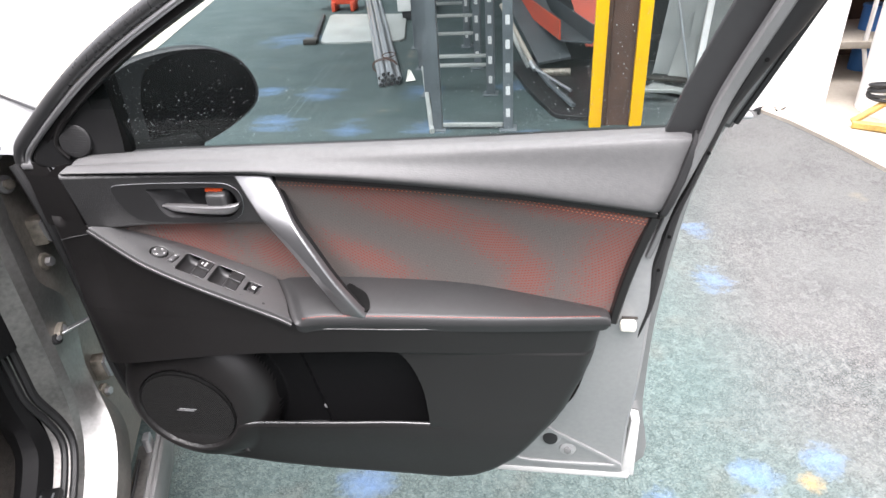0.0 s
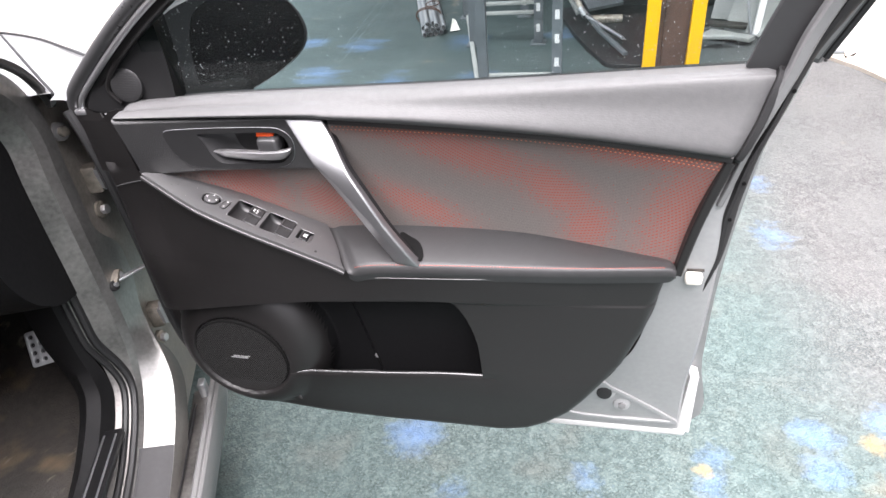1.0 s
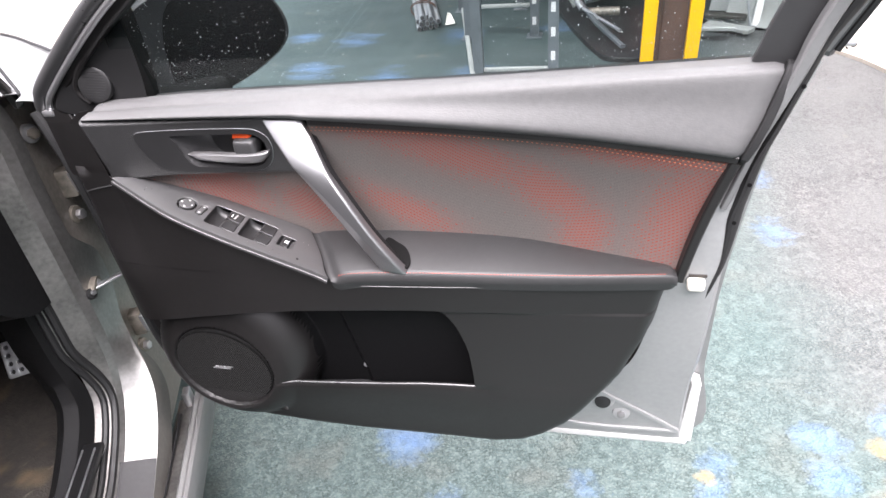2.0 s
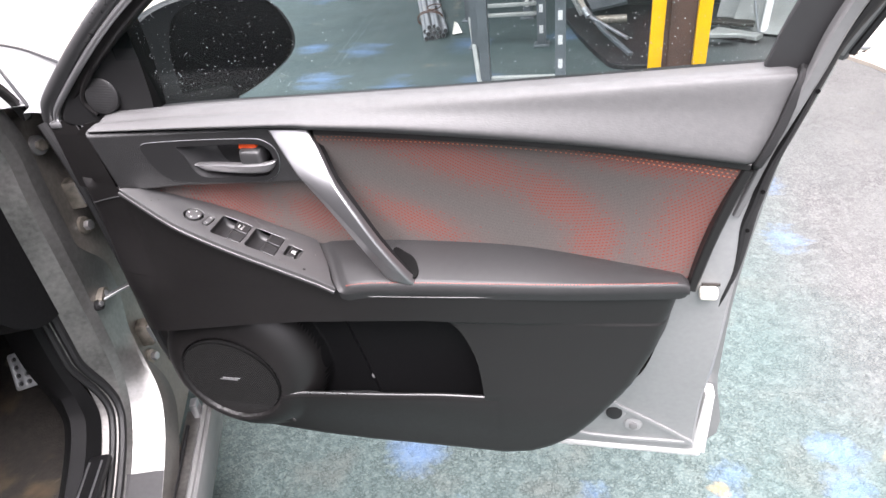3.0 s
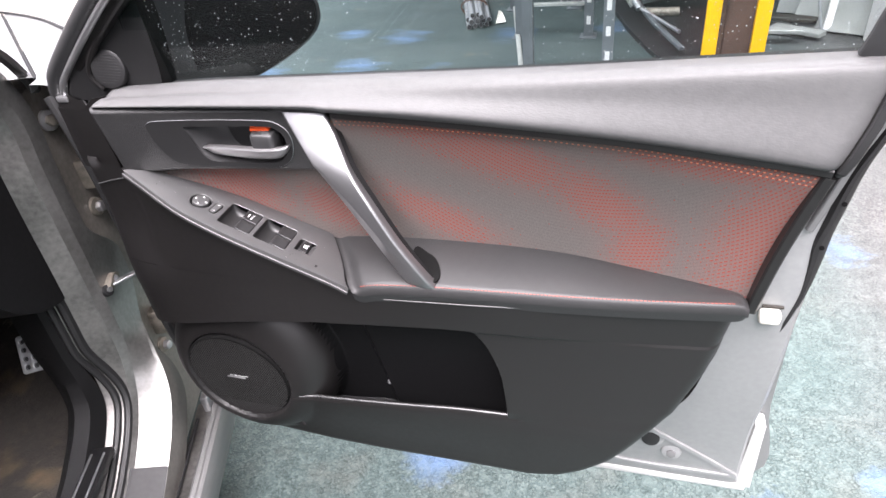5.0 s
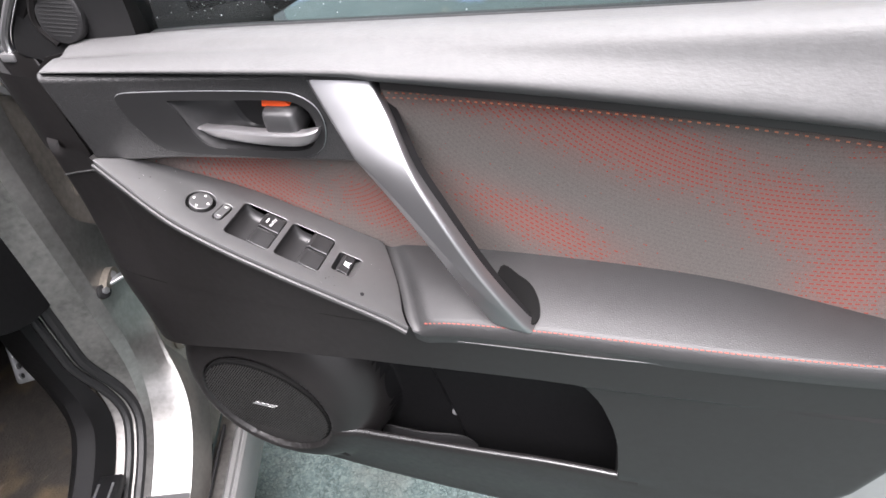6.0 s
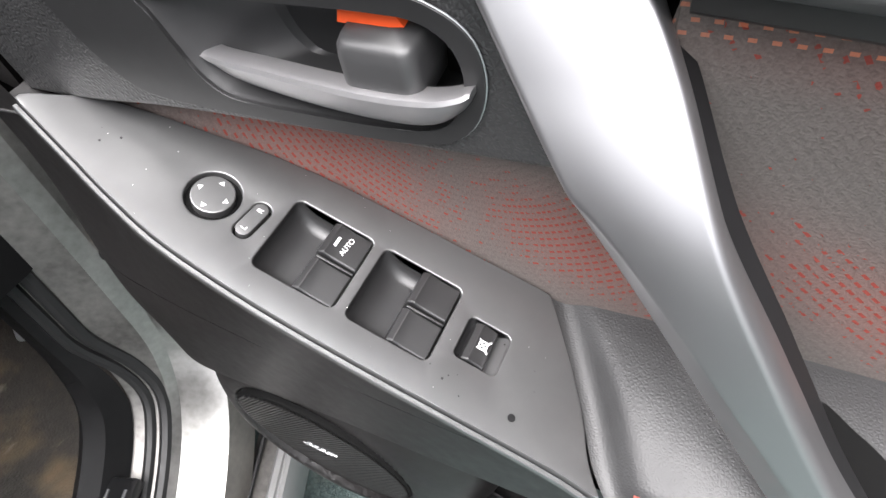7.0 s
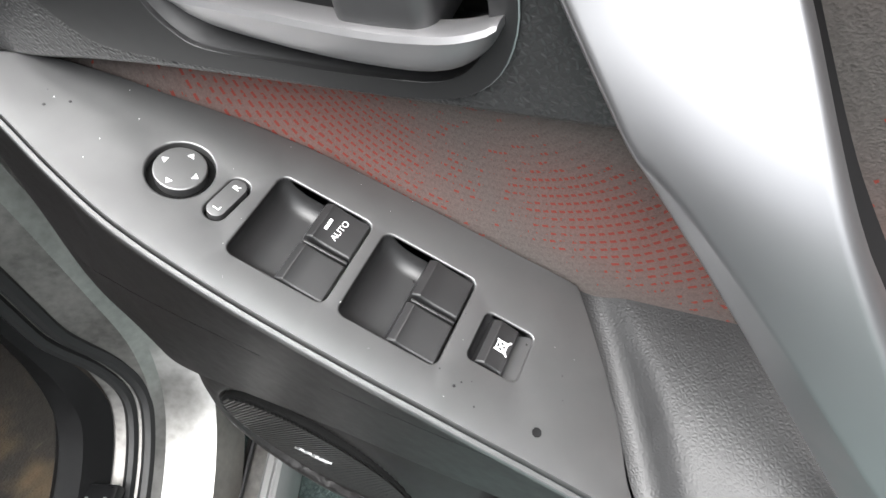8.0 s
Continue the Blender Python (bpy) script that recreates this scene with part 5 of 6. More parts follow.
for x in np.linspace(0.0, -1.22, 54):
    g = gap_y(x) - 0.005
    ys = g + (-1.55 - g) * np.linspace(0, 1, 24) ** 1.6
    rows.append([(x, g + 0.001, crown(x, g) - 0.012)] + [(x, y, crown(x, y) + 0.002) for y in ys])
cpart("bonnet", sheet(rows), M_PAINT, label="silver bonnet")
# bright rod added as a painted highlight along the bonnet's edge
cpart("bonnet_highlight", sweep([(x, gap_y(x) - 0.009, crown(x, gap_y(x)) + 0.003) for x in np.linspace(-0.01, -0.42, 20)], ring(0.0035, 8), up=(0, 0, 1)), M_CHROME, label="bright rod for the bonnet edge's highlight")
# dark strip added along the crest as its painted shadow outline
cpart("crest_outline", sweep([(x, y, crown(x, y) + 0.003) for x, y in cr([(-0.44, -0.30), (-0.415, -0.24), (-0.38, -0.17), (-0.29, -0.095), (-0.21, -0.035), (-0.17, -0.005)], 6)], ring(0.0028, 6), up=(0, 0, 1)), M_RUBBER, label="dark line for the shaded outline of the bonnet's crest")
cpart("bonnet_gap", sweep([(x, gap_y(x) - 0.002, crown(x, gap_y(x)) - 0.001) for x in np.linspace(0.0, -0.42, 20)], ring(0.0025, 6), up=(0, 0, 1)), M_RUBBER)
cpart("post_trim", sweep([along(k, ([(0.058, -0.045)], [(0.058, -0.045)]))[0] for k in range(6, 31)], slab(0.007, 0.006)), M_SOFT, label="black trim along the windscreen post")

# roof post and windscreen
post = [along(k, ([(0.036, -0.056)], [(0.036, -0.056)]))[0] for k in range(12)]
cpart("roof_post", sweep([(p[0], p[1] + 0.004, p[2]) for p in post], slab(0.014, 0.012)), M_RUBBER, label="black sealed roof post")

cpart("windscreen", thick(sheet([[(-0.02, y, 0.94), (0.3, y, 1.24), (0.64, y, 1.45)] for y in np.linspace(-0.17, -1.5, 8)]), 0.005), M_GLASS, label="raked windscreen")

# the rest of the body
cpart("roof", thick(sheet([[(x, y, 1.47 - 0.03 * ((y + 0.85) / 0.6) ** 2 - 0.05 * ((x - 1.6) / 0.8) ** 2) for y in np.linspace(-0.24, -1.46, 10)] for x in np.linspace(0.62, 2.6, 10)]), 0.02), M_PAINT, label="silver roof")
cpart("centre_post", sheet([[(1.16 + 0.1 * v, -0.05 - 0.22 * max(0, v - 0.55), 0.27 + 1.17 * v), (1.24 + 0.06 * v, -0.03 - 0.22 * max(0, v - 0.55), 0.27 + 1.17 * v), (1.34 + 0.06 * v, -0.05 - 0.22 * max(0, v - 0.55), 0.27 + 1.17 * v), (1.25, -0.12 - 0.22 * max(0, v - 0.55), 0.27 + 1.17 * v)] for v in np.linspace(0, 1, 8)], wrap=True), M_GLOSSK, label="black centre post")
cpart("rear_glass", thick(sheet([[(1.4, -0.05, 0.98), (2.3, -0.06, 0.98)], [(1.4, -0.20, 1.40), (2.1, -0.22, 1.38)]]), 0.004), M_GLOSSK, label="dark rear side glass")
cpart("seat_back", prism(cr([(1.0, 0.5), (1.12, 0.48), (1.42, 1.1), (1.36, 1.2), (1.25, 1.18)], 4, True), -0.70, -0.24, 0.04, 3), M_DARK, label="dark driver's seat back")
side = cpart("rear_door", prism([(1.22, 0.25), (1.62, 0.25), (1.66, 0.40), (1.76, 0.53), (1.90, 0.59), (2.05, 0.60), (2.20, 0.74), (2.28, 0.86), (2.29, 0.97), (1.24, 0.97)], -0.06, 0.0, 0.012), M_PAINT, label="closed silver rear door")
cpart("door_pull", box(1.98, 2.16, 0.0, 0.028, 0.80, 0.83, 0.01, 3), M_PAINT, side, "silver outer door pull")
cpart("rear_post", thick(sheet([[(2.28, -0.05, 0.96), (2.95, -0.06, 0.96)], [(2.09, -0.22, 1.39), (2.60, -0.16, 1.41)]]), 0.02), M_PAINT, label="silver rear roof post")
cpart("rear_quarter", prism([(2.06, 0.60), (2.20, 0.53), (2.29, 0.40), (2.33, 0.18), (2.92, 0.22), (3.04, 0.45), (3.02, 0.80), (2.94, 0.97), (2.30, 0.97), (2.29, 0.86), (2.21, 0.74)], -0.08, 0.0, 0.015), M_PAINT, label="silver rear quarter")
arch = lambda c: [(c + 0.33 * math.cos(a), 0.265 + 0.33 * math.sin(a)) for a in np.linspace(math.pi, 0, 13)]
left = [(-1.22, 0.2), (-1.0, 0.18)] + arch(-0.66) + [(-0.3, 0.17), (1.6, 0.17)] + arch(1.98) + [(2.34, 0.18), (2.92, 0.22), (3.04, 0.45), (3.02, 0.80), (2.94, 0.97), (0.0, 0.95), (-0.6, 0.88), (-1.15, 0.72)]
cpart("left_side", prism(left, -1.76, -1.70, 0.012), M_PAINT, label="silver far side of the body")
cpart("left_glass", thick(sheet([[(0.1, -1.71, 0.96), (1.2, -1.71, 0.97), (2.6, -1.70, 0.97)], [(0.68, -1.52, 1.40), (1.4, -1.50, 1.43), (2.3, -1.52, 1.40)]]), 0.004), M_GLOSSK, label="dark far side glass")
cpart("tailgate", sheet([[(2.98, y, 0.28), (3.06, y, 0.45), (3.05, y, 0.75), (2.96, y, 0.97)] for y in np.linspace(-0.04, -1.72, 8)]), M_PAINT, label="silver tailgate and rear bumper")
cpart("rear_window", thick(sheet([[(2.96, y, 0.97), (2.80, y + 0.03 * (y + 0.87), 1.2), (2.58, y * 0.94 - 0.05, 1.41)] for y in np.linspace(-0.08, -1.66, 8)]), 0.004), M_GLOSSK, label="dark rear window")
cpart("front_bumper", prism(cr([(-1.0, 0.16), (-1.22, 0.16), (-1.33, 0.32), (-1.32, 0.52), (-1.22, 0.66), (-1.05, 0.62)], 4, True), -1.74, 0.0, 0.05, 4), M_PAINT, label="silver front bumper")
cpart("underbody", box(-1.1, 2.9, -1.55, -0.20, 0.10, 0.18, 0.02), M_DARK, label="dark underbody")
for x in (-0.66, 1.98):
    for y in (-0.22, -1.72):
        wh = cpart("wheel", disc((x, y, 0.265), (0, 1, 0), 0.2, 0.19, 32, 0.01), M_STEEL, label="road wheel")
        cpart("tyre", sweep([(x + 0.255 * math.cos(a), y + 0.095, 0.262 + 0.255 * math.sin(a)) for a in np.linspace(0, 2 * math.pi, 49)], slab(0.095, 0.057)), M_RUBBER, wh)
        for a in np.linspace(0, 2 * math.pi, 6)[:-1]:
            f = y + (0.195 if y > -1 else -0.005)
            cpart("spoke", rod((x + 0.03 * math.cos(a), f, 0.265 + 0.03 * math.sin(a)), (x + 0.18 * math.cos(a), f, 0.265 + 0.18 * math.sin(a)), 0.016, 8), M_ZINC, wh)

# cabin floor, footwell, dash and pedal
rows = []
for x in np.linspace(1.3, -0.45, 40):
    z = 0.235 + 0.55 * max(0, 0.02 - x) ** 1.3 + (0.04 * step(0.05, 0.25, x) if x > 0 else 0)
    rows.append([(x, y, z + 0.006 * noise.noise((x * 9, y * 9, 0)) + 0.05 * max(0, (y + 0.2) / 0.06)) for y in np.linspace(-0.15, -0.85, 30)])
cpart("carpet", sheet(rows), M_CARPET, label="stained worn dark carpet")
cpart("dashboard", prism(cr([(-0.35, 0.585), (0.02, 0.59), (0.16, 0.65), (0.22, 0.76), (0.18, 0.86), (0.02, 0.905), (-0.35, 0.90)], 5, True), -0.85, -0.115, 0.02, 3), M_DEEPBLACK, label="dark dashboard end")
cpart("firewall", box(-0.47, -0.44, -0.85, -0.05, 0.2, 0.88), M_DARK)
cpart("tunnel", box(-0.45, 1.3, -0.95, -0.80, 0.2, 0.62, 0.03), M_SOFT, label="dark centre tunnel")
cpart("seat_base", box(0.55, 1.1, -0.72, -0.22, 0.30, 0.52, 0.05, 4), M_DARK, label="dark driver's seat base")
for px, py, pz, hy in ((0.006, -0.258, 0.449, 0.028), (-0.005, -0.402, 0.42, 0.034)):
    pm = CAR @ pose(px, py, pz, 0, 52, 0) @ Matrix.Rotation(radians(8), 4, "Z")
    ped = part("pedal", plate(rounded(0, 0, 0.037, hy, 0.006), [[(a + 0.0048 * math.cos(t), b + 0.0048 * math.sin(t)) for t in np.linspace(0, 2 * math.pi, 13)[:-1]] for a in (-0.025, -0.0085, 0.0085, 0.025) for b in (-0.6 * hy, 0.0, 0.6 * hy)], -0.005, 0.0, 0.001), M_STEEL, car, "drilled bright metal pedal", m=pm)
    part("pedal_rubber", box(-0.033, 0.033, -hy + 0.003, hy - 0.003, -0.012, -0.005, 0.003), M_RUBBER, ped, m=pm)
    cpart("pedal_arm", rod((px - 0.02, py, pz), (px - 0.1, py, 0.64), 0.010), M_DARK)

# ---- ground ----
M_GROUND = bpy.data.materials.new("painted_asphalt")
M_GROUND.use_nodes = True
gn, gl_ = M_GROUND.node_tree.nodes, M_GROUND.node_tree.links
gb = gn["Principled BSDF"]
gb.inputs["Specular IOR Level"].default_value = 0.3


def gop(kind, a, b=None, clamp=False):
    n = gn.new("ShaderNodeMath")
    n.operation, n.use_clamp = kind, clamp
    for i, v in enumerate((a, b)):
        if v is None:
            continue
        if isinstance(v, (int, float)):
            n.inputs[i].default_value = v
        else:
            gl_.new(v, n.inputs[i])
    return n.outputs[0]


def gnoise(scale, detail=4):
    n = gn.new("ShaderNodeTexNoise")
    n.inputs["Scale"].default_value, n.inputs["Detail"].default_value = scale, detail
    gl_.new(gg.outputs["Position"], n.inputs["Vector"])
    return n.outputs["Fac"]


def gmix(fac, a, b):
    n = gn.new("ShaderNodeMix")
    n.data_type = "RGBA"
    for key, v in (("Factor", fac), ("A", a), ("B", b)):
        if isinstance(v, tuple):
            n.inputs[key].default_value = (*v, 1)
        elif isinstance(v, float):
            n.inputs[key].default_value = v
        else:
            gl_.new(v, n.inputs[key])
    return n.outputs["Result"]


gg = gn.new("ShaderNodeNewGeometry")
gs = gn.new("ShaderNodeSeparateXYZ")
gl_.new(gg.outputs["Position"], gs.inputs[0])
chips = gn.new("ShaderNodeTexVoronoi")
chips.inputs["Scale"].default_value = 190
gl_.new(gg.outputs["Position"], chips.inputs["Vector"])
speck = gn.new("ShaderNodeSeparateColor")
gl_.new(chips.outputs["Color"], speck.inputs[0])
warp = gn.new("ShaderNodeMix")
warp.data_type = "VECTOR"
warp.inputs["Factor"].default_value = 0.012
gl_.new(gg.outputs["Position"], warp.inputs["A"])
swirl = gn.new("ShaderNodeTexNoise")
swirl.inputs["Scale"].default_value, swirl.inputs["Detail"].default_value = 60, 3
gl_.new(gg.outputs["Position"], swirl.inputs["Vector"])
gl_.new(swirl.outputs["Color"], warp.inputs["B"])
cracks = gn.new("ShaderNodeTexVoronoi")
cracks.feature = "DISTANCE_TO_EDGE"
cracks.inputs["Scale"].default_value = 125
gl_.new(warp.outputs["Result"], cracks.inputs["Vector"])
pits = gop("MULTIPLY", gop("SUBTRACT", 0.13, cracks.outputs["Distance"], True), 9.0, True)
pits = gop("MULTIPLY", pits, gop("MULTIPLY", gop("SUBTRACT", gnoise(48, 3), 0.40, True), 7.0, True), True)
teal = gmix(gop("POWER", speck.outputs[0], 1.3), (0.058, 0.083, 0.080), (0.112, 0.145, 0.138))
teal = gmix(gop("MULTIPLY", gop("SUBTRACT", gnoise(2.2, 6), 0.35, True), 1.6, True), teal, (0.072, 0.110, 0.107))
teal = gmix(gop("MULTIPLY", gop("SUBTRACT", gnoise(7.0, 5), 0.52, True), 3.0, True), teal, (0.105, 0.112, 0.100))
teal = gmix(gop("MULTIPLY", pits, 0.5), teal, (0.022, 0.034, 0.033))
grey = gmix(gop("POWER", speck.outputs[1], 1.3), (0.075, 0.078, 0.078), (0.140, 0.140, 0.136))
grey = gmix(gop("MULTIPLY", gop("SUBTRACT", gnoise(1.1, 7), 0.42, True), 3.0, True), grey, (0.100, 0.104, 0.102))
grey = gmix(gop("MULTIPLY", pits, gop("MULTIPLY", gop("SUBTRACT", gnoise(3.1, 5), 0.42, True), 5.0, True)), grey, (0.040, 0.040, 0.041))
# bare grey asphalt towards the wall
bare = gop("ADD", gop("MULTIPLY", gs.outputs["X"], 0.55), gop("MULTIPLY", gs.outputs["Y"], 0.28))
bare = gop("ADD", bare, gop("MULTIPLY", gop("SUBTRACT", gnoise(1.7, 6), 0.5), 1.3))
edge_x = gop("MULTIPLY", gop("SUBTRACT", gs.outputs["X"], 0.35, True), 2.0, True)
col = gmix(gop("MULTIPLY", gop("MULTIPLY", gop("SUBTRACT", bare, 0.5), 1.8, True), edge_x), teal, grey)
# darker teal mixed in under the workshop roof
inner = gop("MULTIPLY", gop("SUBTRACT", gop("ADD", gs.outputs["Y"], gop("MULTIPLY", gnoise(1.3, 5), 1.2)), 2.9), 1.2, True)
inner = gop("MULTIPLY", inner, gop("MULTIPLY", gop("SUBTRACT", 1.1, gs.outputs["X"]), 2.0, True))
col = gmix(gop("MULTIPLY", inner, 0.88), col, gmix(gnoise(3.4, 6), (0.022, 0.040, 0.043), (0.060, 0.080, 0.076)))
# worn blue paint marks
marks = None
for x, y, r in ((0.72, 2.40, 0.10), (0.70, 2.03, 0.11), (0.62, 1.13, 0.085), (0.80, 1.20, 0.08), (0.83, 1.06, 0.07), (-0.36, 1.03, 0.10), (0.364, 1.045, 0.075), (0.36, 0.985, 0.06), (0.60, 1.055, 0.085), (0.073, 0.945, 0.075), (-0.226, 0.868, 0.08), (-1.6, 3.7, 0.25), (-1.1, 3.6, 0.2), (-0.6, 3.6, 0.2), (-1.5, 4.3, 0.25), (-0.75, 4.3, 0.22), (-1.9, 4.4, 0.2), (-2.3, 6.0, 0.4), (-1.3, 3.1, 0.15), (-0.9, 3.05, 0.12), (-0.1, 4.4, 0.2), (0.0, 3.5, 0.12), (-2.2, 3.6, 0.2)):
    d = gn.new("ShaderNodeVectorMath")
    d.operation = "DISTANCE"
    gl_.new(gg.outputs["Position"], d.inputs[0])
    d.inputs[1].default_value = (x, y, FLOOR)
    v = gop("SUBTRACT", 1.0, gop("DIVIDE", d.outputs["Value"], r), True)
    marks = v if marks is None else gop("MAXIMUM", marks, v)
wide = gn.new("ShaderNodeVectorMath")
wide.operation = "MULTIPLY"
wide.inputs[1].default_value = (0.35, 1.0, 1.0)
gl_.new(gg.outputs["Position"], wide.inputs[0])
streak = gn.new("ShaderNodeTexNoise")
streak.inputs["Scale"].default_value, streak.inputs["Detail"].default_value = 12, 9
gl_.new(wide.outputs[0], streak.inputs["Vector"])
ragged = gop("SUBTRACT", gop("ADD", gop("MULTIPLY", gop("POWER", marks, 0.6), 1.0), gop("MULTIPLY", gop("ADD", streak.outputs["Fac"], gop("MULTIPLY", gnoise(70, 6), 0.5)), 1.6)), 1.62)
col = gmix(gop("MULTIPLY", ragged, gop("SUBTRACT", 0.95, gop("MULTIPLY", inner, 0.2)), True), col, (0.11, 0.19, 0.34))
# oily brown patches
col = gmix(gop("MULTIPLY", gop("SUBTRACT", gnoise(4.5, 5), 0.66, True), 5.0, True), col, (0.2, 0.17, 0.12))
for x, y, r in ((0.345, 1.012, 0.045), (0.745, 1.135, 0.06)):
    d = gn.new("ShaderNodeVectorMath")
    d.operation = "DISTANCE"
    gl_.new(gg.outputs["Position"], d.inputs[0])
    d.inputs[1].default_value = (x, y, FLOOR)
    spot = gop("SUBTRACT", gop("MULTIPLY", gop("SUBTRACT", 1.0, gop("DIVIDE", d.outputs["Value"], r), True), 1.2), gnoise(55, 4), True)
    col = gmix(gop("MULTIPLY", spot, 1.6, True), col, (0.26, 0.19, 0.09))
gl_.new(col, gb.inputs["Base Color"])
rg = gn.new("ShaderNodeMapRange")
rg.inputs["To Min"].default_value, rg.inputs["To Max"].default_value = 0.45, 0.8
gl_.new(gnoise(3.0, 5), rg.inputs["Value"])
gl_.new(rg.outputs[0], gb.inputs["Roughness"])
gbump = gn.new("ShaderNodeBump")
gbump.inputs["Strength"].default_value, gbump.inputs["Distance"].default_value = 0.6, 0.004
gl_.new(gop("SUBTRACT", gop("MULTIPLY", chips.outputs["Distance"], 0.6), pits), gbump.inputs["Height"])
gl_.new(gbump.outputs[0], gb.inputs["Normal"])

bm = bmesh.new()
bm.faces.new([bm.verts.new((x, y, FLOOR)) for x, y in ((-400, -400), (400, -400), (400, 400), (-400, 400))])
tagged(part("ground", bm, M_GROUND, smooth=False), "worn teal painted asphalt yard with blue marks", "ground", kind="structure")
# overexposed ground: its brightness is put into a paler concrete colour
bm = bmesh.new()
apron = [(-3.0, 2.6), (-3.25, 4.3), (-3.95, 7.2), (-5.8, 15), (-60, 15), (-60, -20), (-8, -20), (-3.6, 1.5)]
vs = [bm.verts.new((x, y, FLOOR + 0.006)) for x, y in apron]
bm.faces.new(vs)
tagged(part("pavement", bm, M_CREAM, smooth=False), "pale concrete apron with bright light put into its colour", "pavement", kind="structure")

# ---- workshop front beyond the door ----
bm = box(1.22, 1.72, 3.86, 4.1, FLOOR, 3.5)
tagged(part("wall_side", bm, M_WALL), "white painted wall end", "wall", kind="structure")
bm = bmesh.new()
fl = [(1.36, 3.80), (1.46, 3.62), (1.58, 3.3), (1.72, 2.85), (2.0, 1.8), (6, 1.5), (6, 6.4), (1.36, 6.4)]
vs = [bm.verts.new((x, y, FLOOR + 0.02)) for x, y in fl]
f = bm.faces.new(vs)
thick(bm, 0.02)
tagged(part("floor", bm, M_CREAM, smooth=False), "dusty cream concrete workshop floor", "floor", kind="structure")
tagged(part("wall_back", box(1.72, 7.0, 4.95, 5.1, FLOOR, 3.2), M_BROWN), "dark shed back wall", "wall", kind="structure")
tagged(part("wall_far", box(-5, 7, 15, 15.3, FLOOR, 3.5), M_ZINC), "grey sheet metal wall", "wall", kind="structure")

rackw = thing("shelf_rack", (2.2, 4.6, FLOOR), "cream steel shelving with blue tubs", "shelf")
for z in (0.185, 0.62):
    part("shelf_board", box(1.80, 3.2, 4.28, 4.9, z, z + 0.045, 0.004), M_CREAM, rackw)
for x, y in ((2.05, 4.30), (3.1, 4.30), (2.05, 4.85), (3.1, 4.85)):
    part("shelf_leg", sweep([(x, y, 1.3), (x, y, 0.2), (x + 0.07, y, FLOOR + 0.02)], ring(0.014, 8), up=(0, 1, 0)), M_WALL, rackw)
for x, z, r in ((2.20, FLOOR + 0.02, 0.075), (2.20, 0.23, 0.075), (2.42, 0.23, 0.075)):
    tub = thing("tub", (x, 4.6, z), "blue plastic tub in the shelving", "tub", "tubs on the shelf")
    part("tub_body", disc((x, 4.6, z), (0, 0, 1), r, 0.14, 20, 0.01), M_BLUE, tub)
    part("tub_lid", disc((x, 4.6, z + 0.14), (0, 0, 1), r + 0.004, 0.016, 20, 0.004), M_BLUE, tub)
mach = thing("white_drum", (2.12, 3.75, FLOOR), "white drum with a black hose on a yellow leg stand", "drum")
part("drum_body", disc((2.12, 3.78, FLOOR + 0.02), (0, 0, 1), 0.25, 0.95, 32, 0.02), M_WALL, mach)
for k in range(4):
    part("hose", sweep([(1.88 + 0.085 * math.cos(a), 3.56 + 0.06 * math.sin(a), 0.125 + 0.02 * k + 0.012 * math.sin(a + k)) for a in np.linspace(0, 2 * math.pi, 25)], ring(0.009, 8), up=(0, 0, 1)), M_RUBBER, mach)
part("stand_leg", sweep([(1.73, 3.5, FLOOR + 0.04), (1.95, 3.36, FLOOR + 0.05)], slab(0.02, 0.018), up=(0, 0, 1)), M_AMBER, mach, "worn yellow painted foot")
part("stand_leg", rod((1.73, 3.51, FLOOR + 0.05), (1.90, 3.52, 0.12), 0.018), M_AMBER, mach)
part("wheel", disc((1.97, 3.34, 0.03), (-0.5, -1, 0), 0.075, 0.05, 28, 0.015), M_RUBBER, mach)
part("wheel_hub", disc((1.95, 3.30, 0.03), (-0.5, -1, 0), 0.045, 0.012, 24, 0.004), M_RED, mach)
weeds = thing("weed_tuft", (1.4, 3.82, FLOOR), "dark dry weeds and dirt at the wall foot", "weeds")
rng = random.Random(3)
for k in range(9):
    x, y, h = 1.38 + rng.uniform(-0.05, 0.10), 3.84 + rng.uniform(-0.06, 0.01), rng.uniform(0.015, 0.045)
    part("stalk", sweep([(x, y, FLOOR), (x + rng.uniform(-0.02, 0.02), y - 0.01, FLOOR + h * 0.6), (x + rng.uniform(-0.03, 0.03), y - 0.02, FLOOR + h)], ring(0.010, 6), scale=lambda t: 1.0 - 0.8 * t), M_DARK, weeds)

# ---- things seen through the window ----
col_y = thing("steel_column", (0.49, 3.62, FLOOR), "brown steel column with yellow painted edges", "column")
for x in (0.385, 0.612):
    part("flange", box(x - 0.034, x + 0.034, 3.58, 3.62, FLOOR, 3.3, 0.004), M_YELLOW, col_y, "yellow painted flange")
part("web", box(0.36, 0.64, 3.621, 3.66, FLOOR, 3.3), M_BROWN, col_y, "brown rusty web")
part("web_lip", box(0.445, 0.452, 3.612, 3.624, FLOOR, 3.4, 0.002), M_BROWN, col_y)


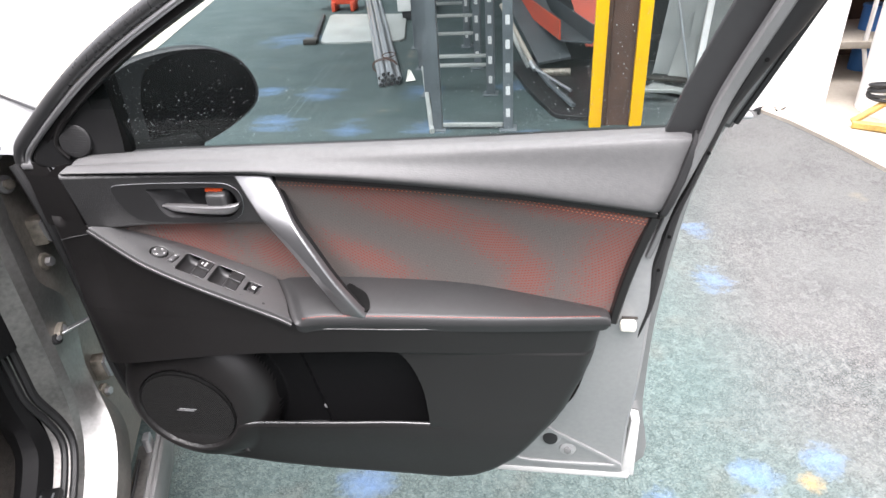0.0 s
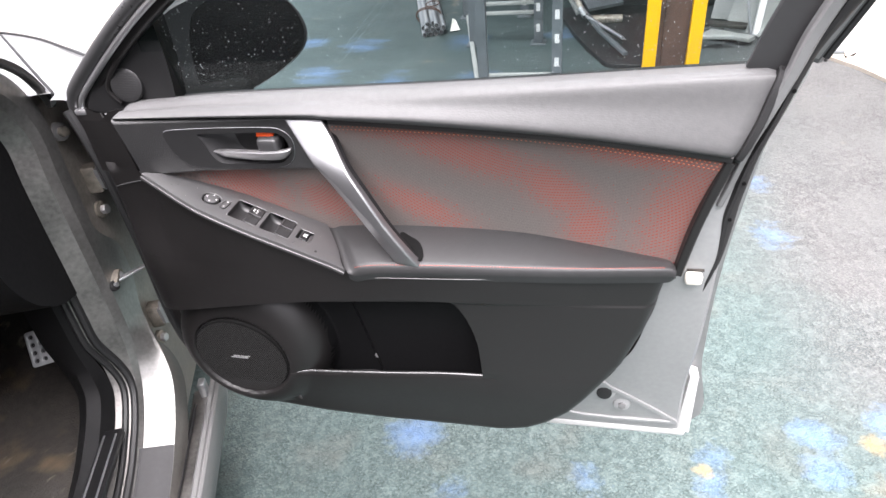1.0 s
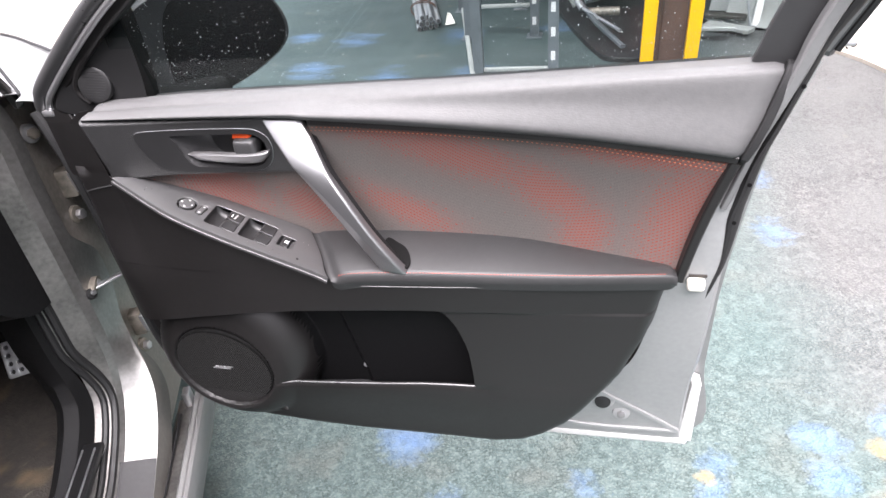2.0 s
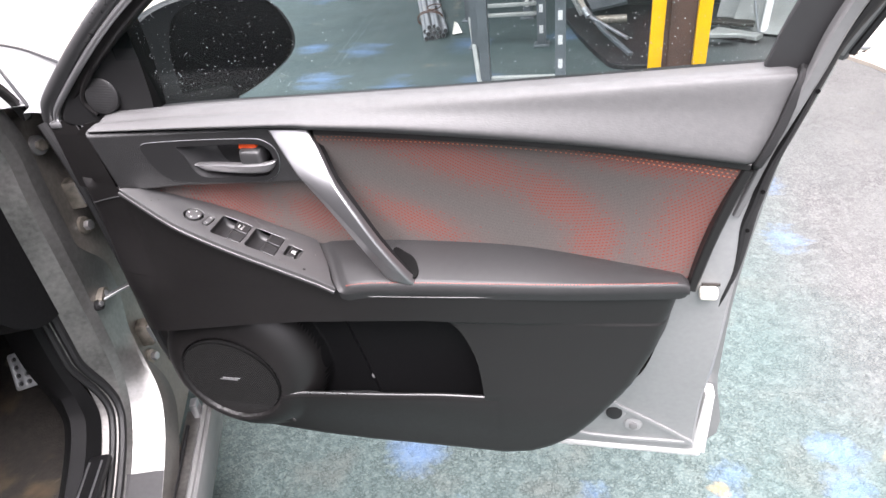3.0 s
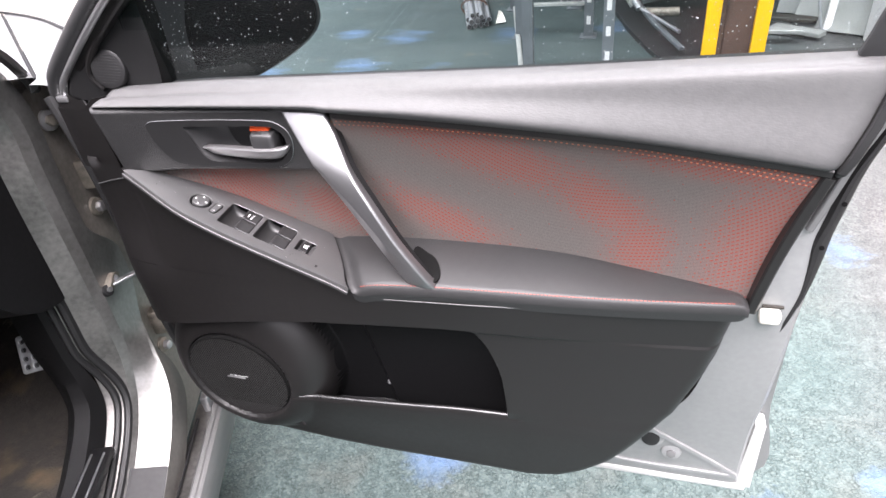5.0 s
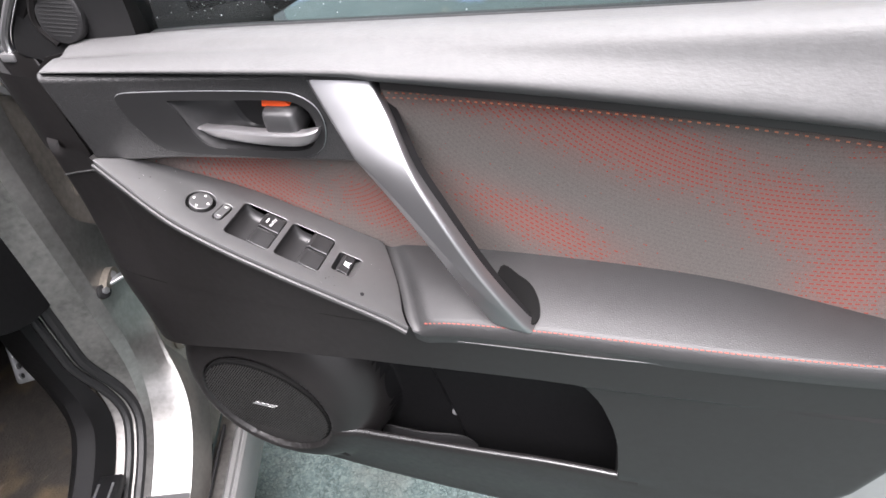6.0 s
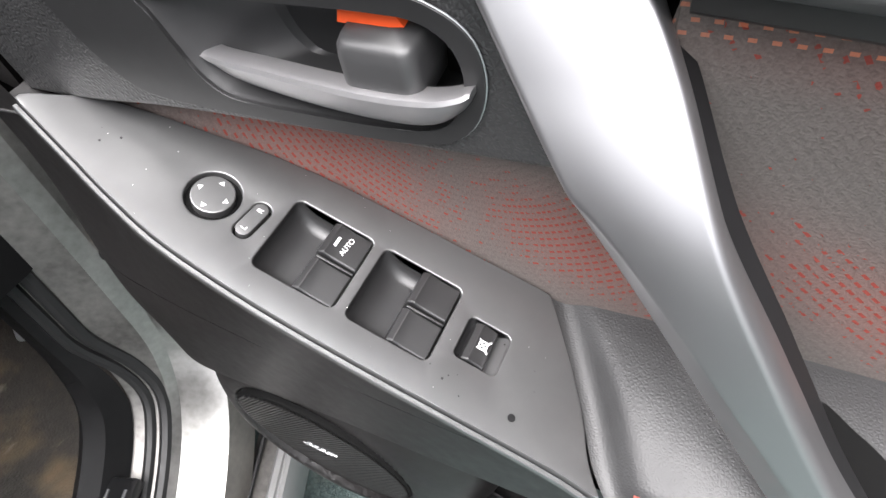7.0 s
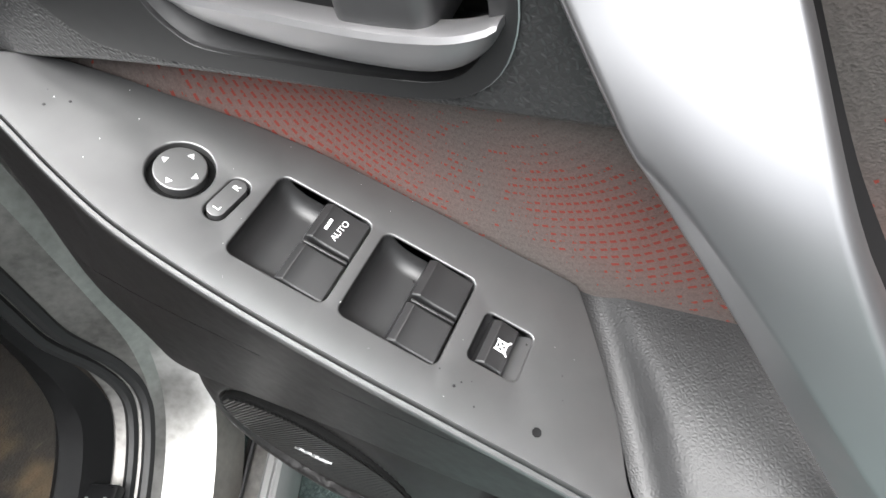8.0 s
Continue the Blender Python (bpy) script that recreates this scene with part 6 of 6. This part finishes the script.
def rack_frame(xl, xr, y, h, bars):
    """An end frame of pallet racking: two perforated posts, cross bars and feet."""
    t = thing("rack_frame", ((xl + xr) / 2, y, FLOOR), "galvanised pallet rack frame with perforated posts", "rack frame", "rack frames")
    for x in (xl, xr):
        bm = bmesh.new()
        for x0, x1, y0, y1 in ((x - 0.028, x + 0.028, y - 0.004, y), (x - 0.028, x - 0.024, y, y + 0.05), (x + 0.024, x + 0.028, y, y + 0.05)):
            box(x0, x1, y0, y1, FLOOR + 0.008, h, 0.001, 1, bm)
        post = part("post", bm, M_ZINC, t)
        part("foot_plate", box(x - 0.05, x + 0.05, y - 0.04, y + 0.07, FLOOR, FLOOR + 0.008, 0.002), M_ZINC, t)
        if x == xr:
            for k in range(8):
                z = 0.03 + k * 0.13
                part("slot", box(x - 0.012, x + 0.012, y - 0.0055, y - 0.004, z, z + 0.05), M_HEM, post)
    for z in bars:
        part("cross_bar", box(xl + 0.03, xr - 0.03, y + 0.005, y + 0.03, z, z + 0.022, 0.003), M_PALE, t)
    return t


for i, bars in enumerate(((-0.035,), (0.14, 0.20), (0.20, 0.33), (0.30, 0.46))):
    rack_frame(-0.535 - 0.155 * i, -0.115 - 0.148 * i, 3.56 + 0.66 * i, 2.3, bars)
tagged(part("base_rail", sweep([(-0.56, 3.50, FLOOR + 0.014), (-1.11, 6.22, FLOOR + 0.014)], slab(0.014, 0.014), up=(1, 0, 0)), M_PALE), "long pale steel angle lying beside the racking", "steel angle")

pipes = thing("pipe_bundle", (-1.2, 6.0, FLOOR), "bundle of grey steel tubes tied with wire", "pipe bundle")
for i, n in enumerate((4, 5, 3)):
    for j in range(n):
        x = -1.02 + (j - (n - 1) / 2) * 0.0365
        z = FLOOR + 0.018 + i * 0.0325
        d = 0.02 * ((i * 3 + j * 5) % 4)
        tube = part("tube", sweep([(x, 4.42 + d, z), (x - 1.30, 9.2 + d, z)], ring(0.0178, 10)), M_STEEL, pipes)
        part("bore", disc((x + 0.0005, 4.4195 + d, z), (0.26, -1, 0), 0.0145, 0.002, 10), M_DARK, tube)
for y in (4.78, 4.82):
    x = -1.02 - 0.272 * (y - 4.42)
    part("wire_tie", sweep([(x + 0.098 * math.cos(a), y, FLOOR + 0.052 + 0.056 * math.sin(a)) for a in np.linspace(0, 2 * math.pi, 20)], ring(0.004, 6)), M_BROWN, pipes, "rusty binding wire")
part("wire_tie", sweep([(-1.11 + 0.05 * math.cos(a), 4.9 + 0.08 * math.sin(a), FLOOR + 0.112) for a in np.linspace(0, 6.0, 18)], ring(0.004, 6), up=(0, 0, 1)), M_BROWN, pipes)
tagged(part("paper_scrap", thick(sheet([[(-0.91, 4.52, FLOOR + 0.012), (-0.845, 4.56, FLOOR + 0.01)], [(-0.94, 4.78, FLOOR + 0.03), (-0.92, 4.80, FLOOR + 0.012)]]), 0.002), M_WHITE), "scrap of white paper by the tubes", "paper")

tray = thing("tray", (-1.7, 6.4, FLOOR), "shallow pale metal tray on the ground", "tray")
quad = [(-1.96, 5.78), (-1.16, 5.80), (-1.36, 6.98), (-2.24, 7.08)]
loop = []
for i in range(4):
    p, q, r = np.array(quad[i - 1]), np.array(quad[i]), np.array(quad[(i + 1) % 4])
    a, b = q + (p - q) * 0.10, q + (r - q) * 0.10
    loop += [a * (1 - t) ** 2 + 2 * q * t * (1 - t) + b * t * t for t in np.linspace(0, 1, 5)]
part("tray_floor", plate(loop, [], FLOOR, FLOOR + 0.02, 0.006), M_PALE, tray)
part("tray_side", sweep([(-2.02, 5.80, FLOOR + 0.02), (-2.30, 7.02, FLOOR + 0.02)], slab(0.02, 0.02), up=(0, 0, 1)), M_DARK, tray)
part("tray_corner", box(-2.12, -1.99, 5.76, 5.86, FLOOR, FLOOR + 0.05, 0.01), M_BRACE, tray)
jack = thing("red_jack", (-2.15, 7.4, FLOOR), "red and yellow lifting jack standing behind the tray", "jack")
for x in (-2.27, -2.05):
    part("jack_leg", box(x - 0.02, x + 0.02, 7.3, 7.5, FLOOR, 0.05, 0.006), M_RED, jack)
part("jack_body", box(-2.30, -2.02, 7.35, 7.5, 0.02, 0.14, 0.01), M_RED, jack)
part("jack_top", box(-2.52, -1.96, 7.42, 7.58, 0.10, 0.22, 0.01), M_YELLOW, jack, "yellow beam")
cab = thing("white_box", (-1.28, 6.8, FLOOR), "white metal box on a dark trolley", "box")
part("box_body", box(-1.40, -1.19, 6.72, 7.5, 0.04, 0.34, 0.01), M_WALL, cab)
part("trolley", box(-1.36, -1.10, 6.74, 7.45, FLOOR, 0.04, 0.01), M_DARK, cab)

ramp = thing("tipping_tray", (0.2, 4.9, FLOOR), "grey and red tipping tray on dark machinery", "machine")
part("bed", thick(sheet([[(0.055, 4.62, 0.035), (0.285, 4.62, 0.075)], [(-0.30, 5.75, 0.40), (0.02, 5.75, 0.44)]]), 0.02), M_ZINC, ramp)
part("channel_floor", thick(sheet([[(0.205, 4.6, 0.215), (0.425, 4.6, 0.190)], [(-0.16, 5.7, 0.27), (0.07, 5.7, 0.25)]]), 0.012), M_ZINC, ramp)
part("channel_side", thick(sheet([[(0.205, 4.6, 0.215), (0.200, 4.6, 0.345)], [(-0.16, 5.7, 0.27), (-0.165, 5.7, 0.40)]]), 0.012), M_RED, ramp, "red painted channel side")
part("channel_side", thick(sheet([[(0.425, 4.6, 0.190), (0.430, 4.6, 0.30)], [(0.07, 5.7, 0.25), (0.075, 5.7, 0.36)]]), 0.012), M_ZINC, ramp)
part("red_guard", thick(sheet([[(0.40, 4.86, 0.10), (0.62, 4.9, 0.08)], [(0.24, 5.1, 0.52), (0.62, 5.1, 0.55)]]), 0.02), M_RED, ramp, "red painted guard")
part("machine_base", box(0.0, 1.0, 4.95, 6.4, FLOOR, 0.16, 0.03), M_DARK, ramp)
foot = [tuple(p) for p in cr([(-0.12, 4.95), (-0.07, 4.5), (0.02, 4.15), (0.11, 3.88), (0.19, 3.73), (0.42, 3.71), (0.46, 3.9), (0.46, 4.95)], 4, True)]
part("skid", plate(foot, [], FLOOR, FLOOR + 0.03, 0.012), M_RUBBER, ramp, "dark brown skid plate")
part("skid_rail", sweep([(0.0, 4.62, FLOOR + 0.12), (0.13, 4.15, FLOOR + 0.09), (0.27, 3.80, FLOOR + 0.06)], slab(0.010, 0.016), up=(0, 0, 1)), M_ZINC, ramp)
part("pivot_block", disc((0.06, 4.55, 0.0), (1, 0, 0), 0.03, 0.22, 16, 0.004), M_RUST, ramp)
part("ram_body", rod((-0.22, 4.82, 0.42), (0.02, 4.42, 0.085), 0.017, 14), M_CREAM, ramp, "pale ram tube")
part("ram_collar", rod((0.0, 4.45, 0.105), (0.035, 4.40, 0.065), 0.022, 14), M_STEEL, ramp)
part("ram_rod", rod((0.03, 4.41, 0.07), (0.265, 4.08, FLOOR + 0.065), 0.011, 12), M_CHROME, ramp, "bright ram rod")
part("side_tube", rod((-0.16, 4.65, 0.30), (-0.01, 4.52, 0.05), 0.02, 12), M_PALE, ramp)

sheets = thing("sheet_stack", (1.05, 4.6, FLOOR), "grey white metal sheets leaning in a stack", "metal sheets")
for x0, x1, y, z in ((0.86, 1.36, 4.62, 0.95), (1.02, 1.6, 4.45, 1.3), (0.90, 1.25, 4.34, 0.42)):
    n = 7
    rows = []
    for v in np.linspace(0, 1, 8):
        rows.append([(x0 + (x1 - x0) * u + 0.2 * v, y - 0.25 * u + 0.4 * v + 0.012 * math.sin(9 * u + 4 * v), FLOOR + 0.01 + (z + 0.1 * u) * v) for u in np.linspace(0, 1, n)])
    part("sheet", thick(sheet(rows), 0.012), M_PALE, sheets)
part("folded_edge", sweep([(1.06, 4.22, FLOOR + 0.02), (1.22, 4.62, 1.2)], slab(0.012, 0.02)), M_WALL, sheets)
boards = thing("board_pile", (0.9, 4.25, FLOOR), "pile of grimy grey boards and offcuts", "boards")
for k, (x, y, a, w) in enumerate(((0.82, 4.22, 0.5, 0.30), (0.90, 4.16, 0.65, 0.28), (0.86, 4.34, 0.35, 0.34), (0.78, 4.05, 0.1, 0.24))):
    dx, dy = w / 2 * math.cos(a), -w / 2 * math.sin(a)
    part("board", sweep([(x - dx, y - dy, FLOOR + 0.02 + 0.018 * k), (x + dx, y + dy, FLOOR + 0.02 + 0.018 * k)], slab(0.012, 0.04), up=(0, 0, 1)), M_PALE if k % 2 else M_BRACE, boards)
tagged(part("steel_bar", rod((1.03, 4.18, FLOOR + 0.008), (0.89, 4.36, 0.62), 0.008), M_STEEL), "thin steel bar leaning on the sheets", "bar")

# ---- plain unseen wall that closes the yard, unseen roofs that cut its sky ----
tagged(part("wall_right", box(7.0, 7.2, -5, 15, FLOOR, 4.2), M_ZINC), "grey sheet metal wall", "wall", kind="structure")
bm = box(-1.9, 1.1, 3.0, 15.0, 3.5, 3.7)
box(1.1, 7.0, 4.1, 15.0, 3.5, 3.7, bm=bm)
tagged(part("ceiling", bm, M_BROWN), "unseen dark workshop roof underside", "ceiling", kind="structure")
# canopy out of view, added to block sky light from the right
tagged(part("ceiling_canopy", box(3.6, 7.0, -3.5, 4.1, 3.2, 3.35), M_BROWN), "unseen dark canopy added over the yard's right side", "canopy", kind="structure")
